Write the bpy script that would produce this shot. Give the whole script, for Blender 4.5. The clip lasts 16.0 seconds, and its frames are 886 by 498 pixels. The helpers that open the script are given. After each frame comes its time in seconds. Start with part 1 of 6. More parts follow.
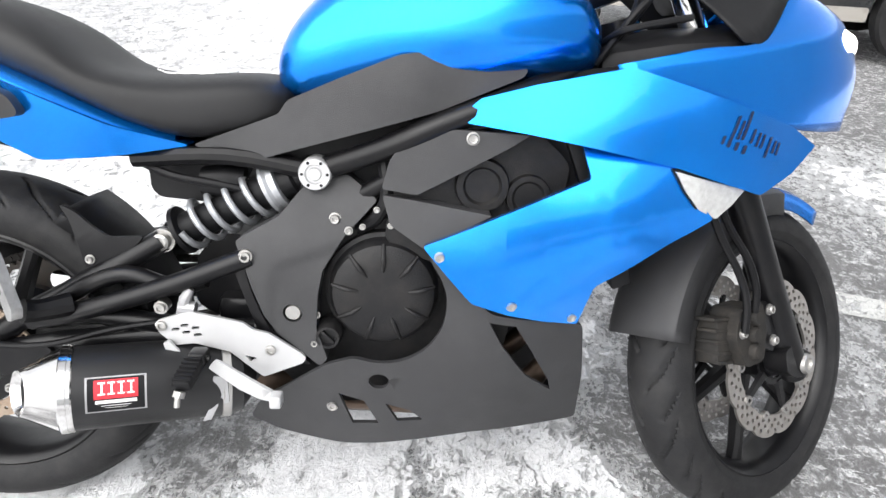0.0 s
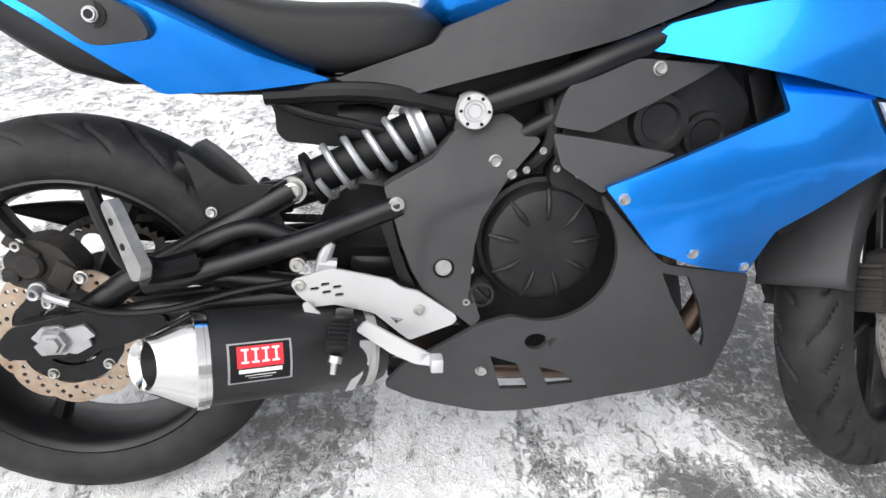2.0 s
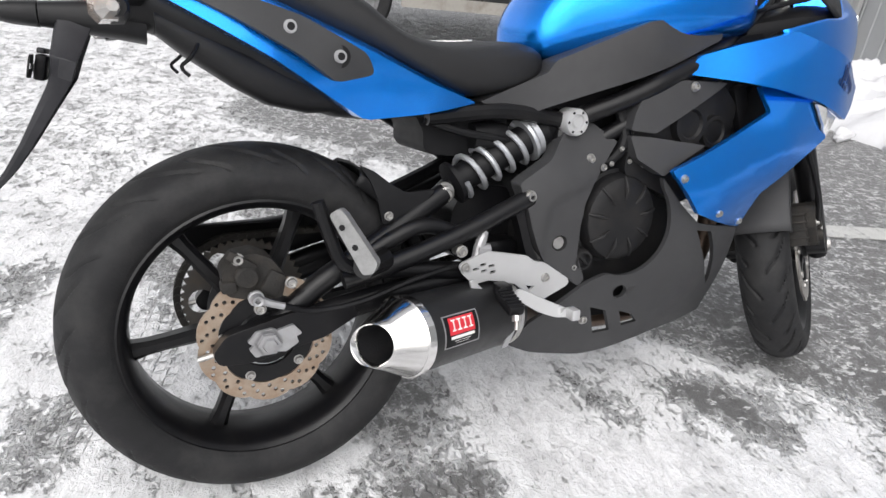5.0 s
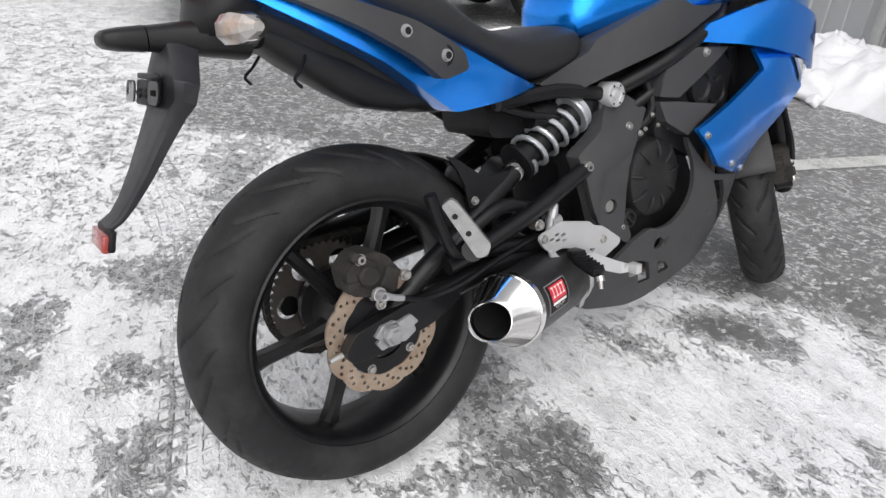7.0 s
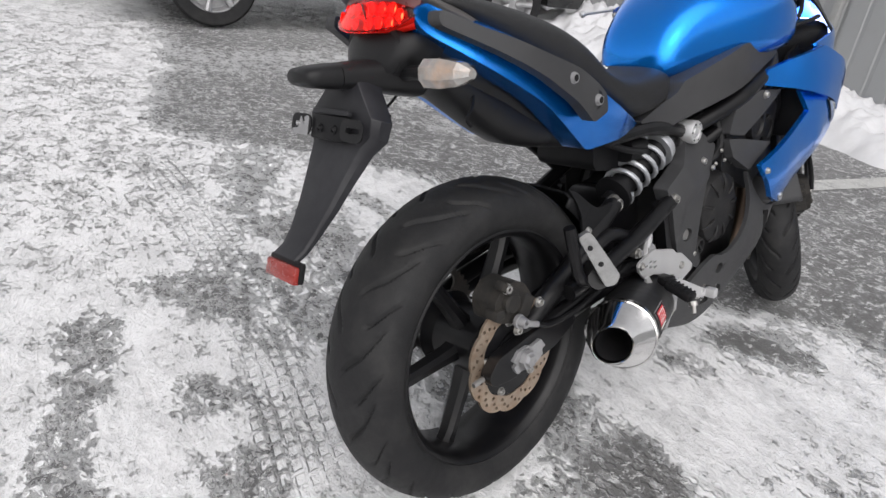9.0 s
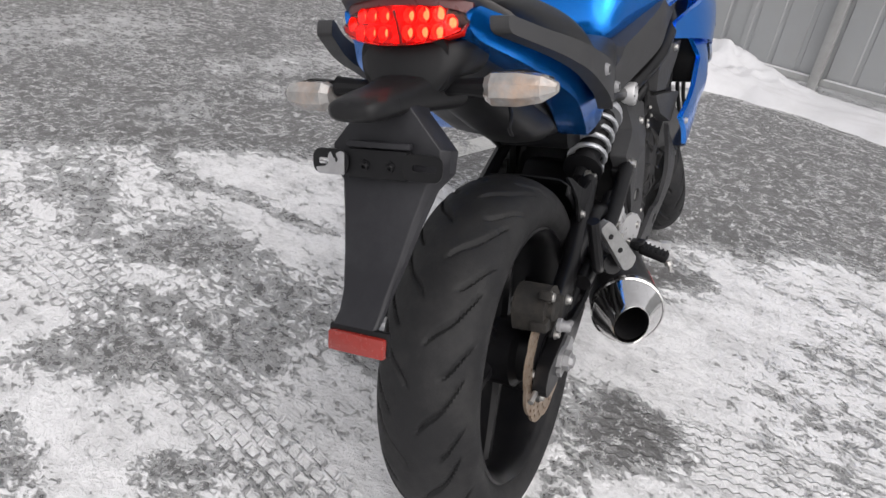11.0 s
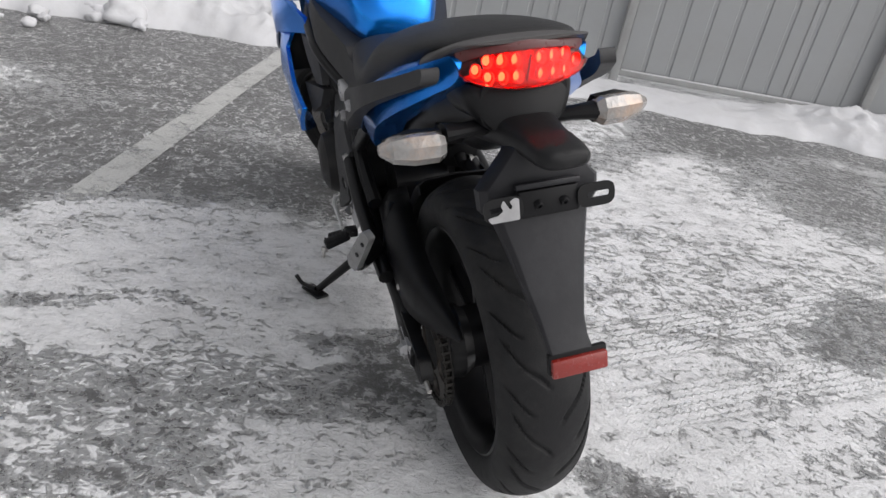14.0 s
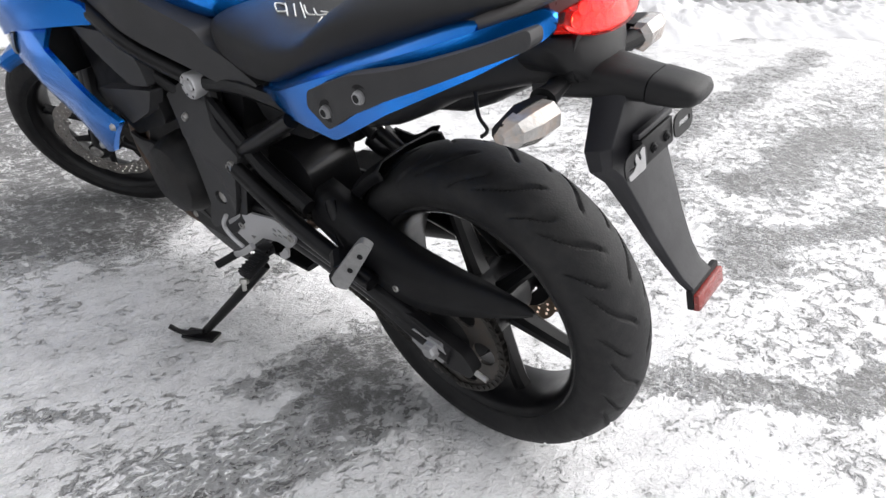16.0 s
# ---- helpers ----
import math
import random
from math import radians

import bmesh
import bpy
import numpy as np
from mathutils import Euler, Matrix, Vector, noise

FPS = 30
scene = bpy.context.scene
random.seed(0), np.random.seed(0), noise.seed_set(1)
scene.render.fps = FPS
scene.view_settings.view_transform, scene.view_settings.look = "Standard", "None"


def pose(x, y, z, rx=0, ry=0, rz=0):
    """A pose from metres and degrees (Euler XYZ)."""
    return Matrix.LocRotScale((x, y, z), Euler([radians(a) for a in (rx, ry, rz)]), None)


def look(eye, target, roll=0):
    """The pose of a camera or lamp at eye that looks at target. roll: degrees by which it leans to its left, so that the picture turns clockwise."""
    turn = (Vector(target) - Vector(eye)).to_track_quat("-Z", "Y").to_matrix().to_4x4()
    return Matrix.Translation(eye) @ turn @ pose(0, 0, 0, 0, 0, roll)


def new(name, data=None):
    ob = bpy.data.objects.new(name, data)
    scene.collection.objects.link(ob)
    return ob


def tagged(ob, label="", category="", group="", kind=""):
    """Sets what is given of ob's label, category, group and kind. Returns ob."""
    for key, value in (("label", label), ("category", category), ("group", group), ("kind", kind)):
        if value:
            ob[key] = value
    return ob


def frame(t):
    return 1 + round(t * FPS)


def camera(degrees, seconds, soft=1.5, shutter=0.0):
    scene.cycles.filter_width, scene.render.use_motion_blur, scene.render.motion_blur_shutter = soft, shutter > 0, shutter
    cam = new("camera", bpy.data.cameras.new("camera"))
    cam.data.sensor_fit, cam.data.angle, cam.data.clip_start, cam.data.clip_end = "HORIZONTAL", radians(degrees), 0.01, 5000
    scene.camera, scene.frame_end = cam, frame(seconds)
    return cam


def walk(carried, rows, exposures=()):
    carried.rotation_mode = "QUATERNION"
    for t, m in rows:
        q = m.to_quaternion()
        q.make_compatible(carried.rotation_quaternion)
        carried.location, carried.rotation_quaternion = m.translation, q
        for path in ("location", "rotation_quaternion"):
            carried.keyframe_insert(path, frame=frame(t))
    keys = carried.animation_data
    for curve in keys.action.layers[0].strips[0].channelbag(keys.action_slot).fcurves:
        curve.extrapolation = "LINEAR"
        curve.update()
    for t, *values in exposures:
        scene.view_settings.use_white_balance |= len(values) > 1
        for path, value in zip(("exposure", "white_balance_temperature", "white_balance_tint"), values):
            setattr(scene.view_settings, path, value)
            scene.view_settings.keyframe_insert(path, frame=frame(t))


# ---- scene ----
cam = camera(68.4, 16.0)
METRES = 3.6256
BASE = (0.7201, -1.051, 1.0516, -28.67, -1.75, -3.62)
ROWS = [
    (0.0, 0.0, 0.0, 0.0, 0.0, 0.0, -0.0),
    (0.5, -0.0274, 0.0065, -0.0054, 1.27, -0.64, -2.89),
    (1.0, -0.0495, 0.0232, -0.0095, -1.81, -1.75, 0.36),
    (1.5, -0.0664, 0.0309, -0.0109, -4.54, -0.23, 0.38),
    (2.0, -0.0887, 0.0296, -0.0168, -4.62, -0.9, 1.08),
    (2.5, -0.1233, 0.0196, -0.0279, -8.67, -1.75, 1.33),
    (3.0, -0.1499, 0.0154, -0.0264, -11.35, -0.81, 2.23),
    (5.5, -0.2788, -0.0024, -0.0187, -25.65, -1.87, 10.05),
    (6.0, -0.2944, 0.017, -0.0102, -26.65, -3.99, 13.09),
    (6.5, -0.3101, 0.0258, -0.0028, -28.18, -4.31, 12.77),
    (7.0, -0.3502, 0.0257, 0.0026, -33.03, -4.82, 14.59),
    (7.5, -0.3856, 0.0245, 0.0097, -34.24, -4.17, 12.69),
    (8.0, -0.4003, 0.0357, 0.0162, -34.82, -4.71, 12.18),
    (10.5, -0.4753, 0.1387, 0.0861, -54.71, -13.01, 18.57),
    (11.0, -0.4673, 0.1648, 0.0995, -60.49, -17.38, 19.62),
    (11.5, -0.4771, 0.187, 0.1145, -68.85, -21.48, 19.9),
    (12.0, -0.4936, 0.2208, 0.1377, -78.06, -24.53, 19.63),
    (12.5, -0.4948, 0.2477, 0.1499, -81.69, -25.36, 18.39),
    (13.0, -0.4868, 0.281, 0.1626, -91.13, -30.69, 19.22),
    (13.5, -0.485, 0.3123, 0.179, -96.33, -32.73, 18.92),
    (14.0, -0.4831, 0.3533, 0.2034, -106.37, -37.26, 17.95),
    (14.5, -0.46, 0.3809, 0.2208, -111.83, -37.31, 16.23),
    (15.0, -0.4243, 0.4037, 0.2305, -122.5, -42.39, 17.77),
    (15.5, -0.4007, 0.4252, 0.2334, -128.96, -46.19, 14.68),
    (16.0, -0.3729, 0.4527, 0.2355, -140.24, -51.85, 13.05),
]
EXPOSURES = [(0.0, 1.2, 6500, 10), (0.5, 1.13, 6500, 10), (1.5, 0.96, 6500, 10), (2.5, 0.84, 6500, 10), (3.0, 0.66, 6500, 10), (5.5, 0.58, 6550, 11), (6.5, 0.5, 6550, 11), (7.5, 0.44, 6550, 11), (8.0, 0.32, 6550, 11), (10.5, 0.3, 6620, 12.5), (12.0, 0.3, 6620, 12.5), (13.0, 0.05, 6620, 12.5), (14.5, 0.24, 6550, 11), (15.0, 0.47, 6550, 11), (15.5, 0.7, 6550, 11), (16.0, 0.78, 6550, 11)]
walk(cam, [(t, pose(*BASE) @ pose(METRES * x, METRES * y, METRES * z, 90 + pitch, roll, yaw)) for t, x, y, z, yaw, pitch, roll in ROWS], EXPOSURES)


# ---- world and light ----
world = bpy.data.worlds.new("overcast_sky")
scene.world = world
world.use_nodes = True
wn = world.node_tree
sky = wn.nodes.new("ShaderNodeTexSky")
sky.sky_type = "NISHITA"
sky.sun_disc = False
sky.sun_elevation, sky.sun_rotation = radians(48), radians(217)
sky.air_density, sky.dust_density, sky.ozone_density = 1.0, 2.0, 1.0
grey = wn.nodes.new("ShaderNodeHueSaturation")
grey.inputs["Saturation"].default_value = 0.12
wn.links.new(sky.outputs[0], grey.inputs["Color"])
wn.links.new(grey.outputs[0], wn.nodes["Background"].inputs[0])
wn.nodes["Background"].inputs[1].default_value = 0.138
sun = new("sun", bpy.data.lights.new("sun", "SUN"))
sun.data.energy, sun.data.angle, sun.data.color = 1.4, radians(80), (1.0, 0.99, 0.97)
sun.matrix_world = look((-3.0, -4.0, 5.5), (0.6, 0, 0))


# ---- materials ----
def mat(name, base, rough=0.5, metal=0.0, coat=0.0, vary=0.15, scale=8.0, bump=0.0, bscale=200.0, rvary=0.1, spec=0.5, dirt=None, dscale=14.0, damount=0.35):
    m = bpy.data.materials.new(name)
    m.use_nodes = True
    t = m.node_tree
    p = t.nodes["Principled BSDF"]
    p.inputs["Metallic"].default_value = metal
    p.inputs["Coat Weight"].default_value = coat
    p.inputs["Coat Roughness"].default_value = 0.03
    p.inputs["Specular IOR Level"].default_value = spec
    co = t.nodes.new("ShaderNodeTexCoord")
    n1 = t.nodes.new("ShaderNodeTexNoise")
    n1.inputs["Scale"].default_value, n1.inputs["Detail"].default_value = scale, 5
    t.links.new(co.outputs["Object"], n1.inputs["Vector"])
    ramp = t.nodes.new("ShaderNodeMix")
    ramp.data_type = "RGBA"
    ramp.inputs["A"].default_value = (*[c * (1 - vary) for c in base], 1)
    ramp.inputs["B"].default_value = (*[min(1, c * (1 + vary)) for c in base], 1)
    t.links.new(n1.outputs[0], ramp.inputs["Factor"])
    colour = ramp.outputs["Result"]
    if dirt:
        n3 = t.nodes.new("ShaderNodeTexNoise")
        n3.inputs["Scale"].default_value, n3.inputs["Detail"].default_value, n3.inputs["Roughness"].default_value = dscale, 8, 0.7
        t.links.new(co.outputs["Object"], n3.inputs["Vector"])
        lv = t.nodes.new("ShaderNodeMapRange")
        lv.inputs[1].default_value, lv.inputs[2].default_value, lv.inputs[4].default_value = 0.45, 0.75, damount
        t.links.new(n3.outputs[0], lv.inputs[0])
        dm = t.nodes.new("ShaderNodeMix")
        dm.data_type = "RGBA"
        dm.inputs["B"].default_value = (*dirt, 1)
        t.links.new(lv.outputs[0], dm.inputs["Factor"])
        t.links.new(colour, dm.inputs["A"])
        colour = dm.outputs["Result"]
    t.links.new(colour, p.inputs["Base Color"])
    rr = t.nodes.new("ShaderNodeMapRange")
    rr.inputs[3].default_value, rr.inputs[4].default_value = max(0.02, rough - rvary), min(1, rough + rvary)
    n2 = t.nodes.new("ShaderNodeTexNoise")
    n2.inputs["Scale"].default_value, n2.inputs["Detail"].default_value = scale * 4.3, 6
    t.links.new(co.outputs["Object"], n2.inputs["Vector"])
    t.links.new(n2.outputs[0], rr.inputs[0])
    t.links.new(rr.outputs[0], p.inputs["Roughness"])
    if bump:
        nb = t.nodes.new("ShaderNodeTexNoise")
        nb.inputs["Scale"].default_value, nb.inputs["Detail"].default_value = bscale, 3
        t.links.new(co.outputs["Object"], nb.inputs["Vector"])
        b = t.nodes.new("ShaderNodeBump")
        b.inputs["Strength"].default_value, b.inputs["Distance"].default_value = bump, 0.002
        t.links.new(nb.outputs[0], b.inputs["Height"])
        t.links.new(b.outputs[0], p.inputs["Normal"])
    return m


ANODISED = mat("blue_anodised_metal", (0.02, 0.1, 0.55), 0.3, 0.8)
BLUE = mat("blue_paint", (0.0, 0.24, 0.88), 0.23, 0.88, 0.5, 0.05, 3, 0, 900, 0.03)
PLASTIC = mat("textured_black_plastic", (0.032, 0.032, 0.034), 0.55, 0, 0, 0.15, 6, 0.35, 700, 0.08, spec=0.42, dirt=(0.065, 0.065, 0.066), dscale=7, damount=0.35)
DARK = mat("plain_black_plastic", (0.006, 0.006, 0.007), 0.5, 0, 0, 0.2, 9, 0.1, 400, spec=0.22, dirt=(0.022, 0.022, 0.022), dscale=12, damount=0.3)
VINYL = mat("seat_vinyl", (0.014, 0.014, 0.015), 0.5, 0, 0, 0.12, 5, 0.4, 900, 0.06, spec=0.36, dirt=(0.03, 0.03, 0.03), dscale=9, damount=0.3)
RUBBER = mat("tyre_rubber", (0.013, 0.013, 0.014), 0.62, 0, 0, 0.25, 14, 0.25, 300, spec=0.26, dirt=(0.05, 0.049, 0.047), dscale=16, damount=0.4)
FRAME = mat("black_frame_paint", (0.005, 0.005, 0.006), 0.34, 0, 0.06, 0.2, 10, 0.05, 200, spec=0.26, dirt=(0.022, 0.020, 0.018), dscale=24, damount=0.3)
ENGINE = mat("black_engine_casting", (0.008, 0.008, 0.009), 0.5, 0, 0, 0.25, 12, 0.3, 350, spec=0.3, dirt=(0.040, 0.036, 0.032), dscale=18, damount=0.4)
ALLOY = mat("brushed_aluminium", (0.54, 0.54, 0.545), 0.5, 0.6, 0, 0.08, 20, 0.08, 500, 0.08)
CASTALU = mat("dull_cast_aluminium", (0.41, 0.41, 0.42), 0.5, 0.7, 0, 0.2, 25, 0.2, 300, dirt=(0.2, 0.19, 0.18), damount=0.5)
HANGERMAT = mat("semi_gloss_black_plastic", (0.014, 0.014, 0.017), 0.45, 0, 0, 0.15, 8, 0.1, 500, spec=0.32, dirt=(0.07, 0.07, 0.075), dscale=7, damount=0.35)
GLOSSY = mat("smooth_black_plastic", (0.011, 0.011, 0.012), 0.44, 0, 0, 0.1, 8, 0.1, 500, 0.08, spec=0.25, dirt=(0.025, 0.025, 0.026), dscale=9, damount=0.35)
BROWNGREY = mat("faded_grey_plastic", (0.070, 0.065, 0.064), 0.5, 0, 0, 0.12, 8, 0.15, 600)
CHROME = mat("polished_steel", (0.80, 0.79, 0.78), 0.13, 1.0, 0, 0.05, 15, 0, 1, 0.05, dirt=(0.5, 0.48, 0.45), dscale=40, damount=0.3)
SPRING = mat("silver_spring_paint", (0.42, 0.43, 0.45), 0.35, 0.6, 0, 0.12, 30, 0.05, 300)
STEEL = mat("zinc_bolt_steel", (0.45, 0.44, 0.425), 0.38, 0.9, 0, 0.2, 60, 0, 1)
BRONZE = mat("rusty_disc_steel", (0.40, 0.32, 0.25), 0.42, 0.75, 0, 0.2, 30, 0.1, 300, dirt=(0.24, 0.13, 0.07), dscale=34, damount=0.75)
SPROCKET = mat("dull_sprocket_steel", (0.085, 0.080, 0.076), 0.5, 0.6, 0, 0.25, 30, 0.1, 300, dirt=(0.16, 0.11, 0.07), dscale=22, damount=0.4)
CALIPER = mat("road_grimed_caliper", (0.022, 0.021, 0.020), 0.7, 0, 0, 0.3, 18, 0.4, 250, spec=0.2, dirt=(0.065, 0.055, 0.046), dscale=30, damount=0.6)
PEG = mat("dull_footrest_alloy", (0.30, 0.30, 0.30), 0.5, 0.5, 0, 0.2, 25, 0.2, 300, dirt=(0.10, 0.10, 0.10), dscale=30, damount=0.6)
DISC = mat("worn_disc_steel", (0.42, 0.40, 0.38), 0.38, 0.85, 0, 0.15, 30, 0.05, 300, dirt=(0.25, 0.2, 0.15), dscale=25, damount=0.4)
HEADER = mat("heat_tinted_header_pipe", (0.12, 0.085, 0.065), 0.4, 0.8, 0, 0.4, 18, 0.1, 200)
CAN = mat("matte_black_silencer_sleeve", (0.016, 0.016, 0.017), 0.42, 0.2, 0, 0.15, 12, 0.15, 500)
WHITE = mat("white_marking", (0.75, 0.75, 0.73), 0.6, vary=0.1)
RED = mat("red_sticker", (0.62, 0.025, 0.04), 0.45, vary=0.08)
INK = mat("dark_blue_lettering", (0.01, 0.015, 0.05), 0.4)
BORDER = mat("dark_red_lens_border", (0.085, 0.010, 0.010), 0.3, 0, 0.1, 0.1, 30, 0.1, 400)
REFLECT = mat("red_reflector", (0.24, 0.018, 0.012), 0.25, 0, 0.5, 0.15, 30, 0.3, 500)


def glass(name, tint, rough=0.05):
    m = bpy.data.materials.new(name)
    m.use_nodes = True
    p = m.node_tree.nodes["Principled BSDF"]
    p.inputs["Base Color"].default_value = (*tint, 1)
    p.inputs["Transmission Weight"].default_value, p.inputs["Roughness"].default_value, p.inputs["IOR"].default_value = 1.0, rough, 1.35
    return m


def glow(name, tint, power):
    m = bpy.data.materials.new(name)
    m.use_nodes = True
    p = m.node_tree.nodes["Principled BSDF"]
    p.inputs["Base Color"].default_value = (*tint, 1)
    p.inputs["Emission Color"].default_value, p.inputs["Emission Strength"].default_value = (*tint, 1), power
    p.inputs["Roughness"].default_value, p.inputs["Specular IOR Level"].default_value = 0.3, 0.2
    return m


REDLENS = glass("red_lens", (1.0, 0.15, 0.10), 0.03)
LED = glow("lit_red_led", (1.0, 0.14, 0.07), 18.0)
LEDBED = glow("lit_red_lamp_bed", (0.55, 0.010, 0.005), 0.15)
LENS = mat("silvered_indicator_lens", (0.33, 0.32, 0.31), 0.16, 0.3, 0.8, 0.45, 60, 0.8, 120, 0.08, dirt=(0.62, 0.33, 0.15), dscale=22, damount=0.5)
FRONTLENS = mat("clear_front_lens", (0.62, 0.62, 0.61), 0.14, 0.4, 0.8, 0.35, 90, 0.8, 120, 0.08)
LAMP = glow("lit_headlamp", (1.0, 0.97, 0.92), 3.0)


def ground_material(name, paint):
    """Bare asphalt, grey ice and packed snow, mixed by how much snow lies there (the mesh's "cover")."""
    m = bpy.data.materials.new(name)
    m.use_nodes = True
    t = m.node_tree
    L, N = t.links.new, t.nodes.new
    p = t.nodes["Principled BSDF"]
    geo = N("ShaderNodeNewGeometry")
    rot = N("ShaderNodeMapping")
    rot.inputs["Rotation"].default_value = (0, 0, radians(18))
    L(geo.outputs["Position"], rot.inputs[0])

    def attribute(key, output="Fac"):
        n = N("ShaderNodeAttribute")
        n.attribute_name = key
        return n.outputs[output]

    def noise_node(scale, detail=6, rough=0.6, squeeze=(1, 1, 1), dist=0.0):
        mp = N("ShaderNodeMapping")
        mp.inputs["Scale"].default_value = squeeze
        L(rot.outputs[0], mp.inputs[0])
        n = N("ShaderNodeTexNoise")
        n.inputs["Scale"].default_value, n.inputs["Detail"].default_value, n.inputs["Roughness"].default_value = scale, detail, rough
        n.inputs["Distortion"].default_value = dist
        L(mp.outputs[0], n.inputs["Vector"])
        return n.outputs[0]

    def math_node(op, a, b):
        n = N("ShaderNodeMath")
        n.operation = op
        for i, v in enumerate((a, b)):
            if isinstance(v, (int, float)):
                n.inputs[i].default_value = v
            else:
                L(v, n.inputs[i])
        return n.outputs[0]

    def step(v, lo, hi, a=0.0, b=1.0):
        n = N("ShaderNodeMapRange")
        n.interpolation_type = "SMOOTHSTEP"
        n.inputs[1].default_value, n.inputs[2].default_value, n.inputs[3].default_value, n.inputs[4].default_value = lo, hi, a, b
        L(v, n.inputs[0])
        return n.outputs[0]

    def mix(f, a, b):
        n = N("ShaderNodeMix")
        n.data_type = "RGBA"
        L(f, n.inputs["Factor"])
        for k, v in (("A", a), ("B", b)):
            if isinstance(v, tuple):
                n.inputs[k].default_value = (*v, 1)
            else:
                L(v, n.inputs[k])
        return n.outputs["Result"]

    cover = math_node("SUBTRACT", attribute("cover"), 0.5)
    big = noise_node(1.6, 4, 0.55, (1.0, 0.7, 1), 0.4)
    mid = noise_node(6.5, 5, 0.6, (1.25, 0.8, 1), 0.3)
    fine = noise_node(24, 5, 0.62, (1.25, 0.8, 1), 0.7)
    flake = noise_node(80, 4, 0.65, (1.2, 0.85, 1), 0.6)
    grain = noise_node(320, 2, 0.6)

    # lugs and grooves that tyres have pressed into the snow
    tread = N("ShaderNodeSeparateXYZ")
    L(attribute("tread", "Vector"), tread.inputs[0])
    warp = math_node("MULTIPLY", math_node("SUBTRACT", mid, 0.5), 0.022)
    place = N("ShaderNodeCombineXYZ")
    L(math_node("ADD", tread.outputs[0], warp), place.inputs[0])
    L(math_node("ADD", tread.outputs[1], math_node("MULTIPLY", warp, 0.6)), place.inputs[1])
    lugs = N("ShaderNodeTexBrick")
    lugs.inputs["Scale"].default_value, lugs.inputs["Mortar Size"].default_value, lugs.inputs["Mortar Smooth"].default_value = 1.0, 0.0065, 0.5
    lugs.inputs["Brick Width"].default_value, lugs.inputs["Row Height"].default_value = 0.036, 0.030
    lugs.inputs["Color1"].default_value = lugs.inputs["Color2"].default_value = (1, 1, 1, 1)
    lugs.inputs["Mortar"].default_value = (0, 0, 0, 1)
    L(place.outputs[0], lugs.inputs["Vector"])
    lug = math_node("MULTIPLY", math_node("SUBTRACT", lugs.outputs["Color"], 0.62), step(tread.outputs[2], 0.15, 0.8))
    lug = math_node("MULTIPLY", lug, math_node("MULTIPLY", step(fine, 0.36, 0.52), step(big, 0.40, 0.56, 0.15, 1.0)))
    saw = math_node("PINGPONG", tread.outputs[0], 0.013)
    wave = math_node("PINGPONG", math_node("ADD", math_node("ADD", tread.outputs[1], math_node("MULTIPLY", warp, 0.5)), math_node("MULTIPLY", saw, 0.55)), 0.0135)
    groove = math_node("MULTIPLY", step(wave, 0.0004, 0.0030, 1.0, 0.0), step(math_node("MULTIPLY", tread.outputs[2], -1.0), 0.15, 0.8))
    groove = math_node("MULTIPLY", groove, step(fine, 0.36, 0.55))

    worn = cover
    for field, w in ((big, 0.30), (mid, 0.80), (fine, 1.80), (flake, 1.38)):
        worn = math_node("ADD", worn, math_node("MULTIPLY", math_node("SUBTRACT", field, 0.5), w))
    worn = math_node("ADD", worn, math_node("MULTIPLY", lug, 0.58))
    worn = math_node("SUBTRACT", worn, math_node("MULTIPLY", groove, 0.34))
    snow = step(worn, -0.01, 0.035)
    slush = step(worn, -0.36, 0.02)

    # asphalt with its stones, a grey film of ice and thin torn flakes of snow
    speck = step(grain, 0.42, 0.62)
    asphalt = mix(speck, (0.082, 0.081, 0.081), (0.205, 0.202, 0.200))
    asphalt = mix(step(mid, 0.35, 0.66), asphalt, (0.150, 0.149, 0.149))
    ice = mix(step(math_node("ADD", math_node("MULTIPLY", fine, 0.6), math_node("MULTIPLY", flake, 0.4)), 0.36, 0.64), (0.14, 0.14, 0.142), (0.43, 0.43, 0.435))
    under = mix(slush, asphalt, ice)
    shaving = step(noise_node(30, 6, 0.72, (0.8, 1.3, 1), 0.35), 0.565, 0.595)
    shaving = math_node("MULTIPLY", shaving, step(big, 0.36, 0.52, 0.55, 1.0))
    under = mix(shaving, under, (0.66, 0.66, 0.665))
    if paint:
        wear = step(math_node("ADD", math_node("MULTIPLY", mid, 0.55), math_node("MULTIPLY", flake, 0.5)), 0.52, 0.66)
        under = mix(wear, (0.58, 0.58, 0.565), under)
    dull = step(math_node("ADD", math_node("MULTIPLY", mid, 0.4), math_node("ADD", math_node("MULTIPLY", fine, 0.35), math_node("MULTIPLY", flake, 0.25))), 0.42, 0.58)
    white = mix(dull, (0.64, 0.64, 0.647), (0.84, 0.84, 0.85))
    white = mix(step(noise_node(46, 4, 0.7, (1.1, 0.9, 1), 0.2), 0.63, 0.68), white, (0.56, 0.56, 0.566))
    white = mix(step(worn, 0.02, 0.12), (0.64, 0.64, 0.646), white)
    L(mix(snow, under, white), p.inputs["Base Color"])
    L(math_node("ADD", step(worn, -0.3, 0.06, 0.34, 0.78), math_node("MULTIPLY", math_node("SUBTRACT", mid, 0.5), 0.3)), p.inputs["Roughness"])
    p.inputs["Specular IOR Level"].default_value = 0.4
    b = N("ShaderNodeBump")
    b.inputs["Strength"].default_value, b.inputs["Distance"].default_value = 1.0, 0.015
